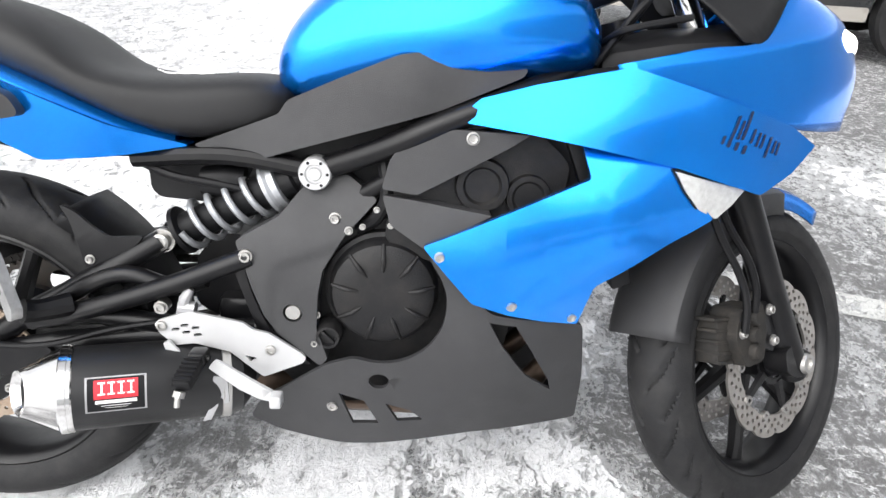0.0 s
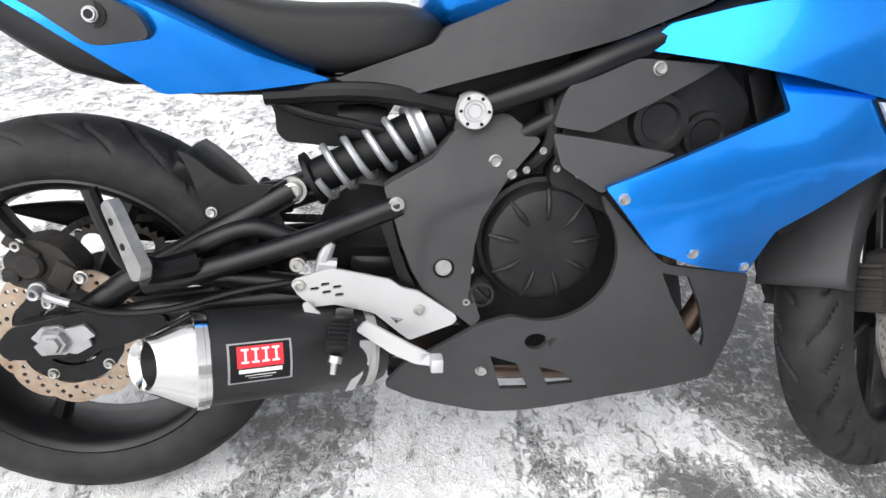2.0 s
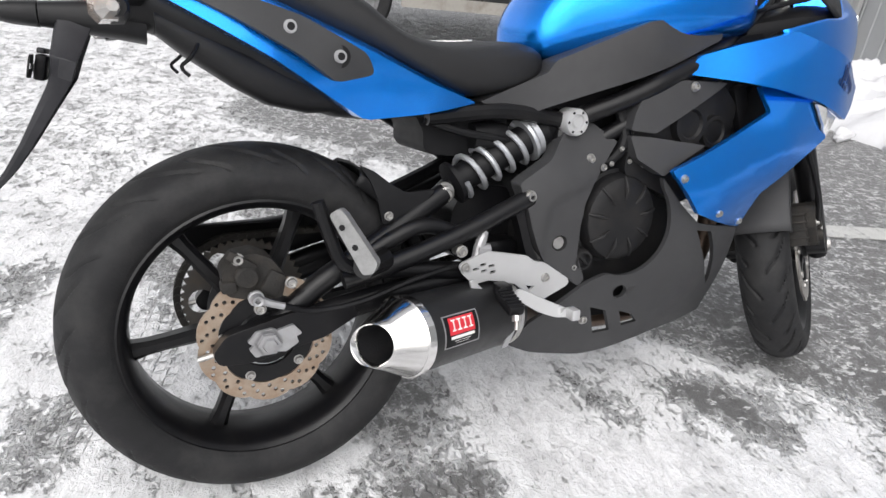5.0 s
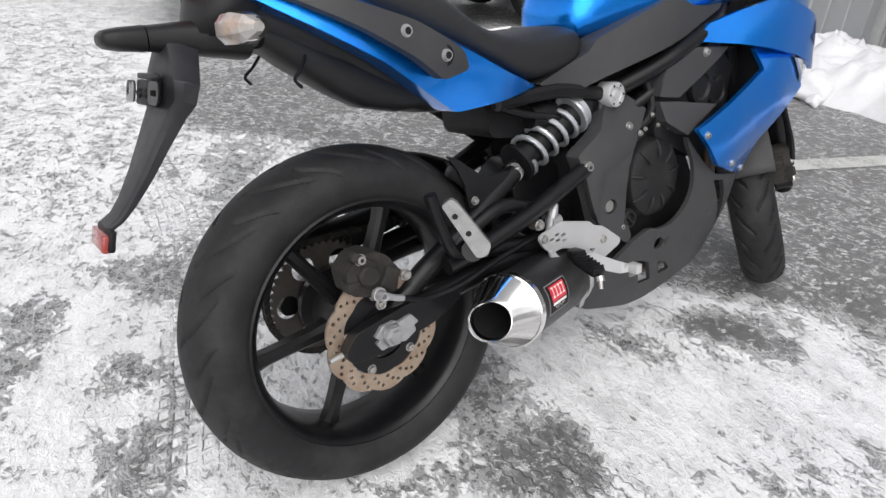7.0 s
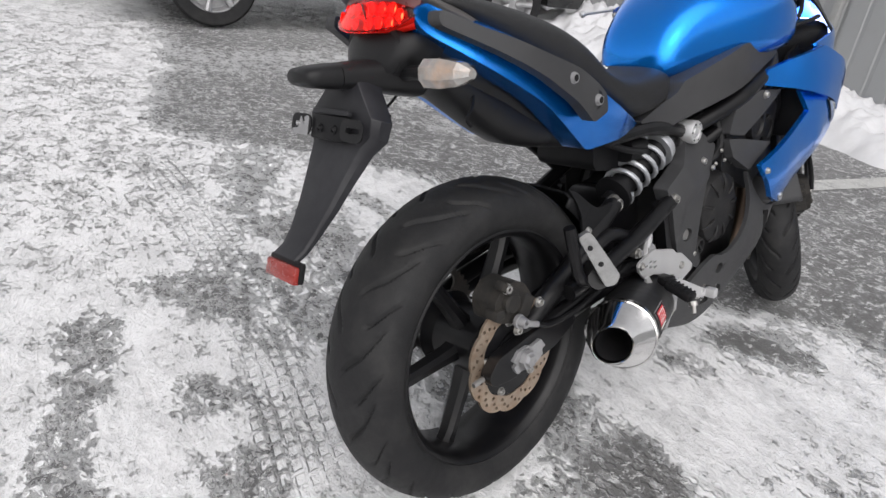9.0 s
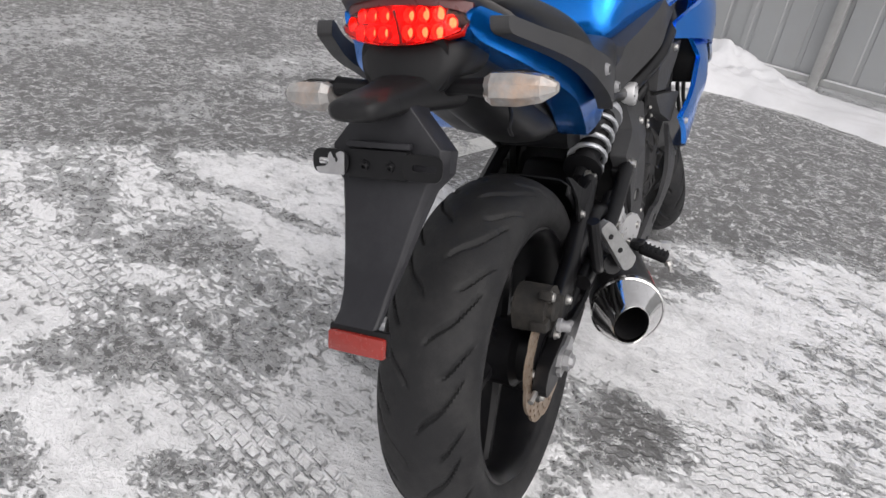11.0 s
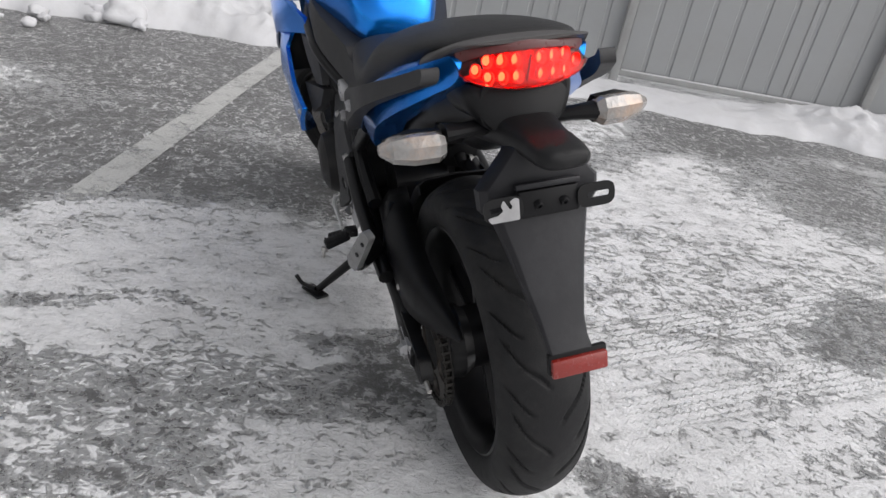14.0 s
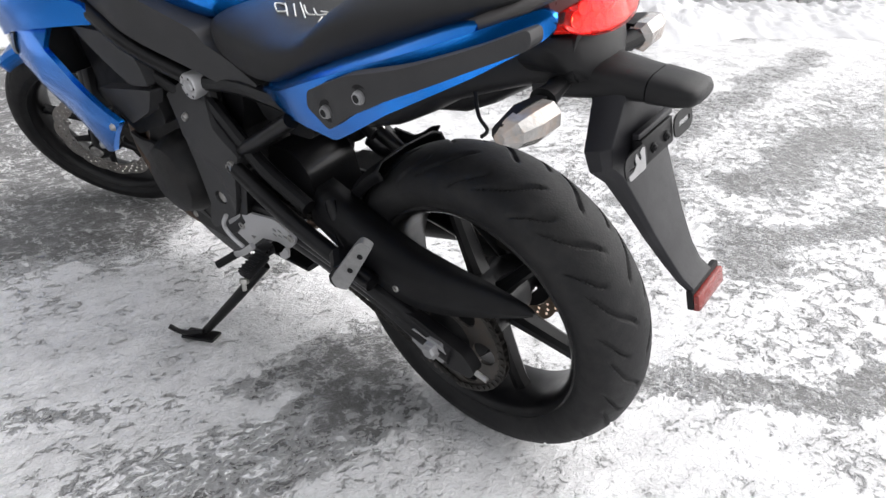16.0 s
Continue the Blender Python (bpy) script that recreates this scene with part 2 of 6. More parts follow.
    height = math_node("ADD", math_node("MULTIPLY", step(worn, -0.04, 0.40), 0.9), math_node("MULTIPLY", fine, 0.45))
    height = math_node("ADD", height, math_node("ADD", math_node("MULTIPLY", flake, 0.46), math_node("MULTIPLY", grain, 0.09)))
    L(math_node("ADD", height, math_node("SUBTRACT", math_node("MULTIPLY", lug, 0.5), math_node("MULTIPLY", groove, 0.4))), b.inputs["Height"])
    L(b.outputs[0], p.inputs["Normal"])
    return m


GROUND = ground_material("snow_and_ice_on_asphalt", False)
LINE = ground_material("worn_white_paint_under_snow", True)
SNOW = mat("piled_snow", (0.67, 0.67, 0.69), 0.8, vary=0.06, scale=7, bump=0.9, bscale=35, dirt=(0.45, 0.44, 0.43), dscale=6, damount=0.3)
SHEET = mat("grey_painted_steel_sheet", (0.35, 0.36, 0.365), 0.5, 0.1, vary=0.07, scale=2, bump=0.06, bscale=30, dirt=(0.30, 0.30, 0.29), dscale=4, damount=0.4)
POST = mat("grey_fence_tube", (0.36, 0.365, 0.36), 0.5, 0.1, vary=0.1, scale=5, dirt=(0.22, 0.2, 0.18), dscale=9, damount=0.4)
CARPAINT = mat("dark_car_paint", (0.010, 0.011, 0.012), 0.3, 0.2, 0.8, 0.1, dirt=(0.08, 0.075, 0.07), dscale=3, damount=0.5)
CARTRIM = mat("dirty_silver_sill", (0.35, 0.33, 0.30), 0.45, 0.3, dirt=(0.09, 0.07, 0.05), dscale=8, damount=0.7)
CARGLASS = mat("dark_car_window", (0.012, 0.014, 0.015), 0.06, 0, 0.5)


# ---- mesh helpers ----
def smooth_path(points, n, closed=False):
    """Catmull-Rom through the points, n steps a span."""
    P = [np.array(p, float) for p in points]
    k = len(P)
    out = []
    for i in range(k if closed else k - 1):
        if closed:
            a, b, c, d = P[i - 1], P[i], P[(i + 1) % k], P[(i + 2) % k]
        else:
            b, c = P[i], P[i + 1]
            a = P[i - 1] if i else 2 * b - c
            d = P[i + 2] if i + 2 < k else 2 * c - b
        for j in range(n):
            s = j / n
            out.append(0.5 * (2 * b + (c - a) * s + (2 * a - 5 * b + 4 * c - d) * s * s + (3 * b - a - 3 * c + d) * s ** 3))
    if not closed:
        out.append(P[-1])
    return out


def rounded(outline, r, n=4):
    """A polygon with its corners rounded by about r."""
    out = []
    k = len(outline)
    for i in range(k):
        a, b, c = (np.array(outline[j % k], float) for j in (i - 1, i, i + 1))
        u, v = a - b, c - b
        lu, lv = np.linalg.norm(u), np.linalg.norm(v)
        d = min(r, 0.45 * lu, 0.45 * lv)
        p, q = b + u / lu * d, b + v / lv * d
        for j in range(n + 1):
            s = j / n
            out.append((1 - s) ** 2 * p + 2 * s * (1 - s) * b + s * s * q)
    return [tuple(o) for o in out]


def surf(ctrl):
    """y as a smooth surface over (x, z), through the control points (x, z, y)."""
    c = np.array(ctrl, float)

    def phi(d):
        return np.where(d > 1e-9, d * d * np.log(d + 1e-12), 0.0)
    k = len(c)
    A = np.zeros((k + 3, k + 3))
    D = np.hypot(c[:, None, 0] - c[None, :, 0], c[:, None, 1] - c[None, :, 1])
    A[:k, :k] = phi(D) + np.eye(k) * 1e-5
    A[:k, k:] = np.c_[np.ones(k), c[:, :2]]
    A[k:, :k] = A[:k, k:].T
    w = np.linalg.solve(A, np.r_[c[:, 2], 0, 0, 0])

    def f(x, z):
        return float(phi(np.hypot(c[:, 0] - x, c[:, 1] - z)) @ w[:k] + w[k] + w[k + 1] * x + w[k + 2] * z)
    return f


def finish(bm, name, material, parent=None, label="", angle=32, bevel=0.0, segs=2):
    bmesh.ops.recalc_face_normals(bm, faces=bm.faces)
    me = bpy.data.meshes.new(name)
    bm.to_mesh(me)
    bm.free()
    for p in me.polygons:
        p.use_smooth = True
    me.set_sharp_from_angle(angle=radians(angle))
    for m in (material if isinstance(material, (list, tuple)) else [material]):
        me.materials.append(m)
    ob = new(name, me)
    if parent:
        ob.parent = parent
    if label:
        tagged(ob, label)
    if bevel:
        b = ob.modifiers.new("edges", "BEVEL")
        b.width, b.segments, b.limit_method, b.angle_limit = bevel, segs, "ANGLE", radians(40)
        b.harden_normals = False
    return ob


def mirrored(bm):
    """The same mesh on the other side of the bike."""
    b2 = bm.copy()
    for v in b2.verts:
        v.co.y = -v.co.y
    bmesh.ops.reverse_faces(b2, faces=b2.faces)
    return b2


def part(name, bm, material, parent, label="", both=False, **kw):
    twin = mirrored(bm) if both else None
    ob = finish(bm, name, material, parent, label, **kw)
    if both:
        return ob, finish(twin, name, material, parent, label, **kw)
    return ob


def moved(bm, m):
    bmesh.ops.transform(bm, matrix=m, verts=bm.verts)
    return bm


def join(*bms):
    out = bmesh.new()
    for b in bms:
        tmp = bpy.data.meshes.new("tmp")
        b.to_mesh(tmp)
        b.free()
        out.from_mesh(tmp)
        bpy.data.meshes.remove(tmp)
    return out


def plate_mesh(outline, y, thick, r=0.006, holes=(), step=0.03):
    """A shell panel: an outline in x and z, laid on the surface y(x, z), thick towards +y."""
    bm = bmesh.new()
    loops = [rounded(outline, r) if r else outline] + [list(h) for h in holes]
    edges = []
    for lp in loops:
        vs = [bm.verts.new((p[0], 0, p[1])) for p in lp]
        edges += [bm.edges.new((vs[i - 1], vs[i])) for i in range(len(vs))]
    bmesh.ops.triangle_fill(bm, use_beauty=True, edges=edges)
    if step:
        xs, zs = [v.co.x for v in bm.verts], [v.co.z for v in bm.verts]
        for lo, hi, no in ((min(xs), max(xs), (1, 0, 0)), (min(zs), max(zs), (0, 0, 1))):
            for k in range(1, int((hi - lo) / step) + 1):
                bmesh.ops.bisect_plane(bm, geom=bm.verts[:] + bm.edges[:] + bm.faces[:], plane_co=Vector(no) * (lo + k * step), plane_no=no)
    if callable(y):
        for v in bm.verts:
            v.co.y = y(v.co.x, v.co.z)
    else:
        for v in bm.verts:
            v.co.y = y
    out = bmesh.ops.extrude_face_region(bm, geom=bm.faces[:])
    for g in out["geom"]:
        if isinstance(g, bmesh.types.BMVert):
            g.co.y += thick
    return bm


def ring_hole(x, z, r, n=16, rz=None):
    return [(x + r * math.cos(2 * math.pi * i / n), z + (rz or r) * math.sin(2 * math.pi * i / n)) for i in range(n)]


def grid_mesh(rows, closed_u=False, caps=False):
    """Quads over rows of points; closed_u joins each row's ends."""
    bm = bmesh.new()
    V = [[bm.verts.new(tuple(p)) for p in row] for row in rows]
    n = len(V[0])
    for i in range(len(V) - 1):
        for j in range(n if closed_u else n - 1):
            k = (j + 1) % n
            bm.faces.new((V[i][j], V[i][k], V[i + 1][k], V[i + 1][j]))
    if caps:
        bm.faces.new(V[0][::-1])
        bm.faces.new(V[-1])
    return bm


def tube(points, r, seg=12, n=6, flat=1.0, caps=True, smooth=True):
    """A round bar along a smooth line; r may be a list, one for each point."""
    k = len(points)
    rs = list(r) if isinstance(r, (list, tuple)) else [r] * k
    P = smooth_path([(*p, q) for p, q in zip(points, rs)], n) if smooth and k > 2 else [np.array((*p, q), float) for p, q in zip(points, rs)]
    rows = []
    up = None
    for i, p in enumerate(P):
        d = Vector((P[min(i + 1, len(P) - 1)] - P[max(i - 1, 0)])[:3]).normalized()
        if up is None:
            up = Vector((0, 1, 0)) if abs(d.y) < 0.9 else Vector((0, 0, 1))
        side = d.cross(up).normalized()
        up = side.cross(d).normalized()
        c = Vector(p[:3])
        rows.append([c + (side * math.cos(a) + up * math.sin(a) * flat) * p[3] for a in (2 * math.pi * j / seg for j in range(seg))])
    return grid_mesh(rows, True, caps)


def lathe(profile, seg=32, closed=False, caps=False):
    """Turns (radius, y) round the y axis."""
    rows = [[(r * math.cos(a), y, r * math.sin(a)) for a in (2 * math.pi * j / seg for j in range(seg))] for r, y in profile]
    if closed:
        rows.append(rows[0])
    bm = grid_mesh(rows, True, caps and not closed)
    bmesh.ops.remove_doubles(bm, verts=bm.verts, dist=1e-6)
    return bm


def towards(c, d):
    """A pose that lays the y axis along d, with the origin at c."""
    return Matrix.Translation(c) @ Vector(d).to_track_quat("Y", "Z").to_matrix().to_4x4()


def block(sx, sy, sz, m=None, bev=0.0):
    bm = bmesh.new()
    bmesh.ops.create_cube(bm, size=1)
    bmesh.ops.scale(bm, vec=(sx, sy, sz), verts=bm.verts)
    if bev:
        bmesh.ops.bevel(bm, geom=bm.edges[:], offset=bev, segments=2, affect="EDGES", profile=0.5)
    if m is not None:
        moved(bm, m)
    return bm


def bolt_mesh(c, d, r, h=None):
    """A socket-head bolt whose head points along d."""
    h = h or r * 0.6
    return moved(lathe([(0.0, h * 0.15), (r * 0.42, h * 0.15), (r * 0.47, h * 0.92), (r * 0.82, h), (r * 0.95, h * 0.6), (r, -h * 0.2), (r * 1.25, -h * 0.25), (r * 1.25, -h * 0.8)], 14), towards(c, d))


def bolt(c, d, r, parent, label="", material=None):
    return part("bolt", bolt_mesh(c, d, r), material or STEEL, parent, label)


def skin(sections, seg=28, power=2.6, caps=True):
    """A closed body along x: sections (x, half width, z bottom, z top, y centre)."""
    rows = []
    for x, w, z0, z1, yc, *own in sections:
        power = own[0] if own else power
        cz, h = (z0 + z1) / 2, (z1 - z0) / 2
        row = []
        for j in range(seg):
            a = 2 * math.pi * j / seg
            ca, sa = math.cos(a), math.sin(a)
            row.append((x, yc + w * math.copysign(abs(ca) ** (2 / power), ca), cz + h * math.copysign(abs(sa) ** (2 / power), sa)))
        rows.append(row)
    return grid_mesh(rows, True, caps)


# ---- the parking ground ----
def ground_height(x, y):
    far = min(1.0, max(0.0, math.hypot(x - 0.5, y) / 40))
    n = noise.noise(Vector((x * 2.3, y * 2.9, 0.3))) * 0.006 + noise.noise(Vector((x * 9, y * 11, 4.1))) * 0.0022
    return n * (1 - far) - 0.004 - 0.010 * max(0, min(1, (x - 0.6) / 0.8)) * (1 - far)


# streaks and patches of bare ground (amount below 0) and of snow: x, y from, x, y to, half width, amount
BARE = [(0.45, 0.00, 0.86, 1.60, 0.040, -0.54), (0.02, 0.60, -0.02, 0.98, 0.085, -0.30), (0.14, 0.62, 0.10, 0.76, 0.06, -0.30), (0.30, 0.10, 0.30, 1.10, 0.110, -0.38), (0.26, -0.25, 0.30, 0.10, 0.110, -0.39), (0.36, 1.10, 0.50, 1.70, 0.125, -0.29),
        (-0.45, 0.78, -0.58, 0.30, 0.055, -0.46), (-0.06, -0.17, 0.22, -0.22, 0.050, -0.34), (-0.20, 0.95, -0.16, 0.84, 0.078, -0.46), (-0.23, 0.42, -0.22, 0.36, 0.055, -0.46),
        (-0.36, 0.16, -0.40, 0.08, 0.070, -0.46), (1.05, -0.27, 1.06, -0.44, 0.055, -0.57), (0.76, -0.10, 0.82, -0.24, 0.062, -0.45),
        (0.98, -0.36, 1.08, -0.28, 0.078, -0.49), (0.30, -1.80, 0.14, -1.38, 0.094, -0.39), (-0.22, -0.33, -0.66, -0.90, 0.055, -0.53), (-0.21, -1.14, -0.55, -2.10, 0.062, -0.45), (-0.02, -1.85, -0.25, -3.20, 0.078, -0.47), (0.46, -2.40, 0.34, -5.60, 0.109, -0.47),
        (0.30, -0.24, 0.08, -0.14, 0.070, -0.39)]
DRIFT = [(0.46, 0.32, 0.55, 0.80, 0.075, 0.24), (0.58, -0.04, 0.62, -0.14, 0.10, 0.40), (0.62, 0.18, 0.95, 1.35, 0.12, 0.24), (0.62, -0.30, 1.00, -0.55, 0.18, 0.30),
         (1.22, 1.90, 1.16, 1.84, 0.09, 0.40), (2.05, 2.25, 2.30, 2.00, 0.14, 0.30), (1.20, 3.60, 2.30, 3.30, 0.35, 0.26),
         (0.05, -0.02, 0.10, -0.20, 0.08, 0.20), (2.55, 1.55, 2.80, 1.30, 0.20, 0.30), (1.75, 1.85, 2.10, 1.60, 0.12, 0.25), (2.05, -1.40, 2.50, -2.10, 0.20, 0.45), (2.60, 2.00, 3.05, 1.75, 0.18, 0.35), (2.45, 0.95, 2.75, 1.55, 0.14, 0.30), (1.95, 0.20, 2.05, 0.50, 0.10, 0.22)]


def capsule(x, y, x0, y0, x1, y1, r):
    """1 on the stretch from one end to the other, 0 past about twice r from it."""
    dx, dy = x1 - x0, y1 - y0
    u = np.clip(((x - x0) * dx + (y - y0) * dy) / (dx * dx + dy * dy), 0, 1)
    d = np.hypot(x - x0 - u * dx, y - y0 - u * dy) / r
    e = np.clip((1.9 - d) / 1.4, 0, 1)
    return e * e * (3 - 2 * e)


def ramp(v, lo, hi):
    e = np.clip((v - lo) / (hi - lo), 0, 1)
    return e * e * (3 - 2 * e)


def snow_cover(x, y):
    """How much snow lies at a place: 0 bare asphalt, 1 deep."""
    wx = x + 0.05 * np.sin(5.1 * y + 1.3 * x) + 0.03 * np.sin(11.3 * y - 4 * x + 1)
    wy = y + 0.05 * np.sin(4.3 * x + 0.7) + 0.03 * np.sin(9.7 * x + 3 * y)
    s = 0.917 * wx - 0.40 * wy
    edge = np.interp(wy, [-3.2, -2.0, -1.0, -0.3, 0.0, 0.5, 1.0, 1.5, 2.2], [3.1, 2.55, 1.80, 1.35, 1.02, 0.95, 0.78, 0.30, -0.55])
    bare = ramp(s, edge - 0.10, edge + 0.16)
    packed = 1.10 - 0.14 * ramp(-wy, 0.2, 1.0) * ramp(0.25 - wx, 0.0, 0.5) - 0.14 * ramp(wy, 0.9, 1.8) - 0.18 * ramp(-wx, 0.5, 1.6) * ramp(wy, 0.6, 1.6)
    c = packed * (1 - bare) + bare * (0.25 + 0.12 * ramp(wy, 1.0, 3.0) + 0.14 * ramp(-wy, 0.6, 1.6))
    c += 0.46 * ramp(s, 3.45, 3.85)
    c -= 0.46 * capsule(wx, wy, 2.2, -2.95, 1.35, -2.55, 0.42) + 0.40 * capsule(wx, wy, 1.25, -2.9, 1.45, -3.8, 0.35)
    c -= 0.20 * ramp(s, 0.2, 0.9) * ramp(s, 1.9, 1.2) * ramp(-wy, -0.1, 0.5)
    for x0, y0, x1, y1, r, amount in BARE + DRIFT:
        c += amount * capsule(wx, wy, x0, y0, x1, y1, r)
    return np.clip(c, -0.12, 1.15)


def tread_place(x, y):
    """Along and across the nearest tyre track, and how clearly it shows: above 0 lugs, below 0 thin grooves."""
    va = (x - (-0.31 + 0.42 * y - 0.08 * y * y)) * 0.93
    wa = (np.abs(va) < 0.085) * ramp(y, -0.05, 0.25) * ramp(y, 2.4, 1.5)
    vb = x - (0.29 - 0.09 * (y + 0.4))
    wb = (np.abs(vb) < 0.105) * ramp(-y, 0.1, 0.32) * ramp(-y, 2.6, 1.6) * 0.9
    vc = x - (0.02 - 0.03 * y)
    wc = (np.abs(vc) < 0.09) * ramp(-y, 0.3, 0.6) * ramp(-y, 2.0, 1.2) * 0.6
    on_b = wb > 0
    return np.stack([y, np.where(on_b, vb, np.where(wc > 0, vc, va)), np.where(on_b, -wb, np.where(wc > 0, -wc, wa))], -1)


def lay_snow(ob):
    """Stores the cover and the tyre tracks on a mesh that lies on the ground."""
    co = np.array([v.co[:2] for v in ob.data.vertices])
    c = ob.data.attributes.new("cover", "FLOAT", "POINT")
    c.data.foreach_set("value", snow_cover(co[:, 0], co[:, 1]).astype(np.float32))
    d = ob.data.attributes.new("tread", "FLOAT_VECTOR", "POINT")
    d.data.foreach_set("vector", tread_place(co[:, 0], co[:, 1]).astype(np.float32).ravel())
    return ob


def build_ground():
    near = np.arange(-1.9, 3.9, 0.024)
    grow = 0.024 * np.cumsum(1.13 ** np.arange(1, 64))
    line = np.concatenate([near[0] - grow[::-1], near, near[-1] + grow])
    rows = [[(a, b, ground_height(a, b)) for a in line] for b in line - 0.9]
    ground = lay_snow(finish(grid_mesh(rows), "ground", GROUND, angle=60))
    return tagged(ground, "asphalt parking ground under patchy packed snow and ice", "ground", kind="structure")


build_ground()
LINE_DIR = Vector((0.922, -0.387, 0)).normalized()
FENCE_AT, FENCE_DIR = Vector((4.35, -0.90, 0)), Vector((0.416, 0.909, 0)).normalized()


def build_line():
    side = Vector((-LINE_DIR.y, LINE_DIR.x, 0))
    rows = []
    for i in range(60):
        c = Vector((1.05, 0.967, 0)) + LINE_DIR * (i * 0.055)
        rows.append([(*(c + side * w).xy, ground_height(*(c + side * w).xy) + 0.003) for w in (-0.065, -0.02, 0.02, 0.065)])
    tagged(lay_snow(finish(grid_mesh(rows), "road_marking", LINE)), "worn white painted parking bay line on the asphalt", "marking", kind="structure")


build_line()


def build_fence():
    away = Vector((FENCE_DIR.y, -FENCE_DIR.x, 0))
    root = tagged(new("fence"), "grey corrugated steel sheet fence on tube posts", "fence", kind="structure")
    pitch, depth, top, low, bay = 0.19, 0.009, 2.3, 0.075, 1.97
    for k in range(-9, 11):
        a0 = k * bay / 2 - 0.40
        prof = []
        for i in range(5):
            u = a0 + i * bay / 10
            prof += [(u, 0), (u + 0.150, 0), (u + 0.158, depth), (u + 0.186, depth), (u + 0.194, 0)]
        prof.append((a0 + bay / 2 + 0.03, -0.002))
        rows = [[FENCE_AT + FENCE_DIR * u + away * (d + 0.004 * (k % 2)) + Vector((0, 0, z)) for u, d in prof] for z in (low, top)]
        sheet = part("sheet", grid_mesh(rows), SHEET, root, angle=10)
        for face in sheet.data.polygons:
            face.use_smooth = False
        so = sheet.modifiers.new("thickness", "SOLIDIFY")
        so.thickness = 0.002
    ang = math.atan2(FENCE_DIR.y, FENCE_DIR.x)
    for k in range(-4, 6):
        p = FENCE_AT + FENCE_DIR * (k * bay) - away * 0.055
        part("post", block(0.065, 0.045, 2.4, Matrix.Translation(p + Vector((0, 0, 1.15))) @ Matrix.Rotation(ang, 4, "Z"), 0.004), POST, root)
        for z in (0.105, 1.9):
            q = p + FENCE_DIR * (bay / 2) + away * 0.028
            part("rail", block(bay - 0.07, 0.04, 0.045, Matrix.Translation(q + Vector((0, 0, z))) @ Matrix.Rotation(ang, 4, "Z"), 0.003), POST, root)
        q = p + FENCE_DIR * (bay / 2) + away * 0.024 + Vector((0, 0, 0.129))
        part("snow_cap", block(bay - 0.10, 0.034, 0.009, Matrix.Translation(q) @ Matrix.Rotation(ang, 4, "Z"), 0.004), SNOW, root, "thin line of snow on the bottom rail")


build_fence()


def build_snow_bank():
    """One ridge of shovelled snow with lumps, low in the middle and high at both ends."""
    away = Vector((FENCE_DIR.y, -FENCE_DIR.x, 0))
    us = [-12, -6.5, -5.9, -5.3, -4.8, -4.4, -3.9, -3.4, -3.0, -2.4, -0.1, 0.3, 0.6, 1.2, 2.0, 3.0, 4.2, 10]
    hs = [0.22, 0.17, 0.16, 0.32, 0.40, 0.20, 0.19, 0.14, 0.07, 0.045, 0.04, 0.13, 0.24, 0.28, 0.31, 0.34, 0.34, 0.30]
    ws = [1.3, 1.2, 1.2, 1.1, 1.1, 1.0, 0.9, 0.8, 0.75, 0.7, 0.65, 0.7, 0.8, 0.95, 1.1, 1.3, 1.5, 1.5]
    rows = []
    for i in range(700):
        u = -10 + 19 * i / 699
        h, w = float(np.interp(u, us, hs)), float(np.interp(u, us, ws))
        row = []
        for j in range(48):
            v = j / 47
            q = FENCE_AT + FENCE_DIR * u
            w2 = w * (1 + 0.22 * noise.noise(Vector((u * 1.3, 3.3, 0))) + 0.08 * noise.noise(Vector((u * 6, 1.3, 0))))
            p = q - away * (0.02 + w2 * v)
            k = Vector((p.x * 1.5, p.y * 1.5, 2.2))
            ridge = min(1, (0.55 + 2.2 * v)) * max(0.0, 1 - v ** 2.2) ** 0.8
            lump = 0.80 + 0.45 * noise.noise(k) + 0.60 * (0.45 - abs(noise.noise(k * 2.6))) + 0.36 * (0.4 - abs(noise.noise(k * 6.1))) + 0.10 * noise.noise(k * 15)
            row.append((p.x, p.y, max(-0.02, ridge * h * lump) + 0.004 - 0.03 * v ** 6))
        rows.append(row)
    tagged(finish(grid_mesh(rows), "snow_bank", SNOW, angle=80), "lumpy bank of shovelled white snow along the fence", "snow", kind="stuff")


build_snow_bank()


def snow_chunk(p, r, seed):
    bm = bmesh.new()
    bmesh.ops.create_icosphere(bm, subdivisions=3, radius=1)
    k = Vector((seed * 3.1, seed * 1.7, seed))
    for v in bm.verts:
        d = v.co.normalized()
        f = 1 + 0.45 * noise.noise(d * 1.3 + k) + 0.2 * noise.noise(d * 3.4 + k) + 0.07 * noise.noise(d * 8 + k)
        v.co = Vector((d.x * r * f, d.y * r * f * 0.85, d.z * r * f * 0.7))
    moved(bm, Matrix.Translation((p[0], p[1], r * 0.35)) @ Matrix.Rotation(seed, 4, "Z"))
    return tagged(finish(bm, "snow_chunk", SNOW, angle=70), "broken chunk of hard white snow beside the bank", "snow chunk", group="snow chunks")


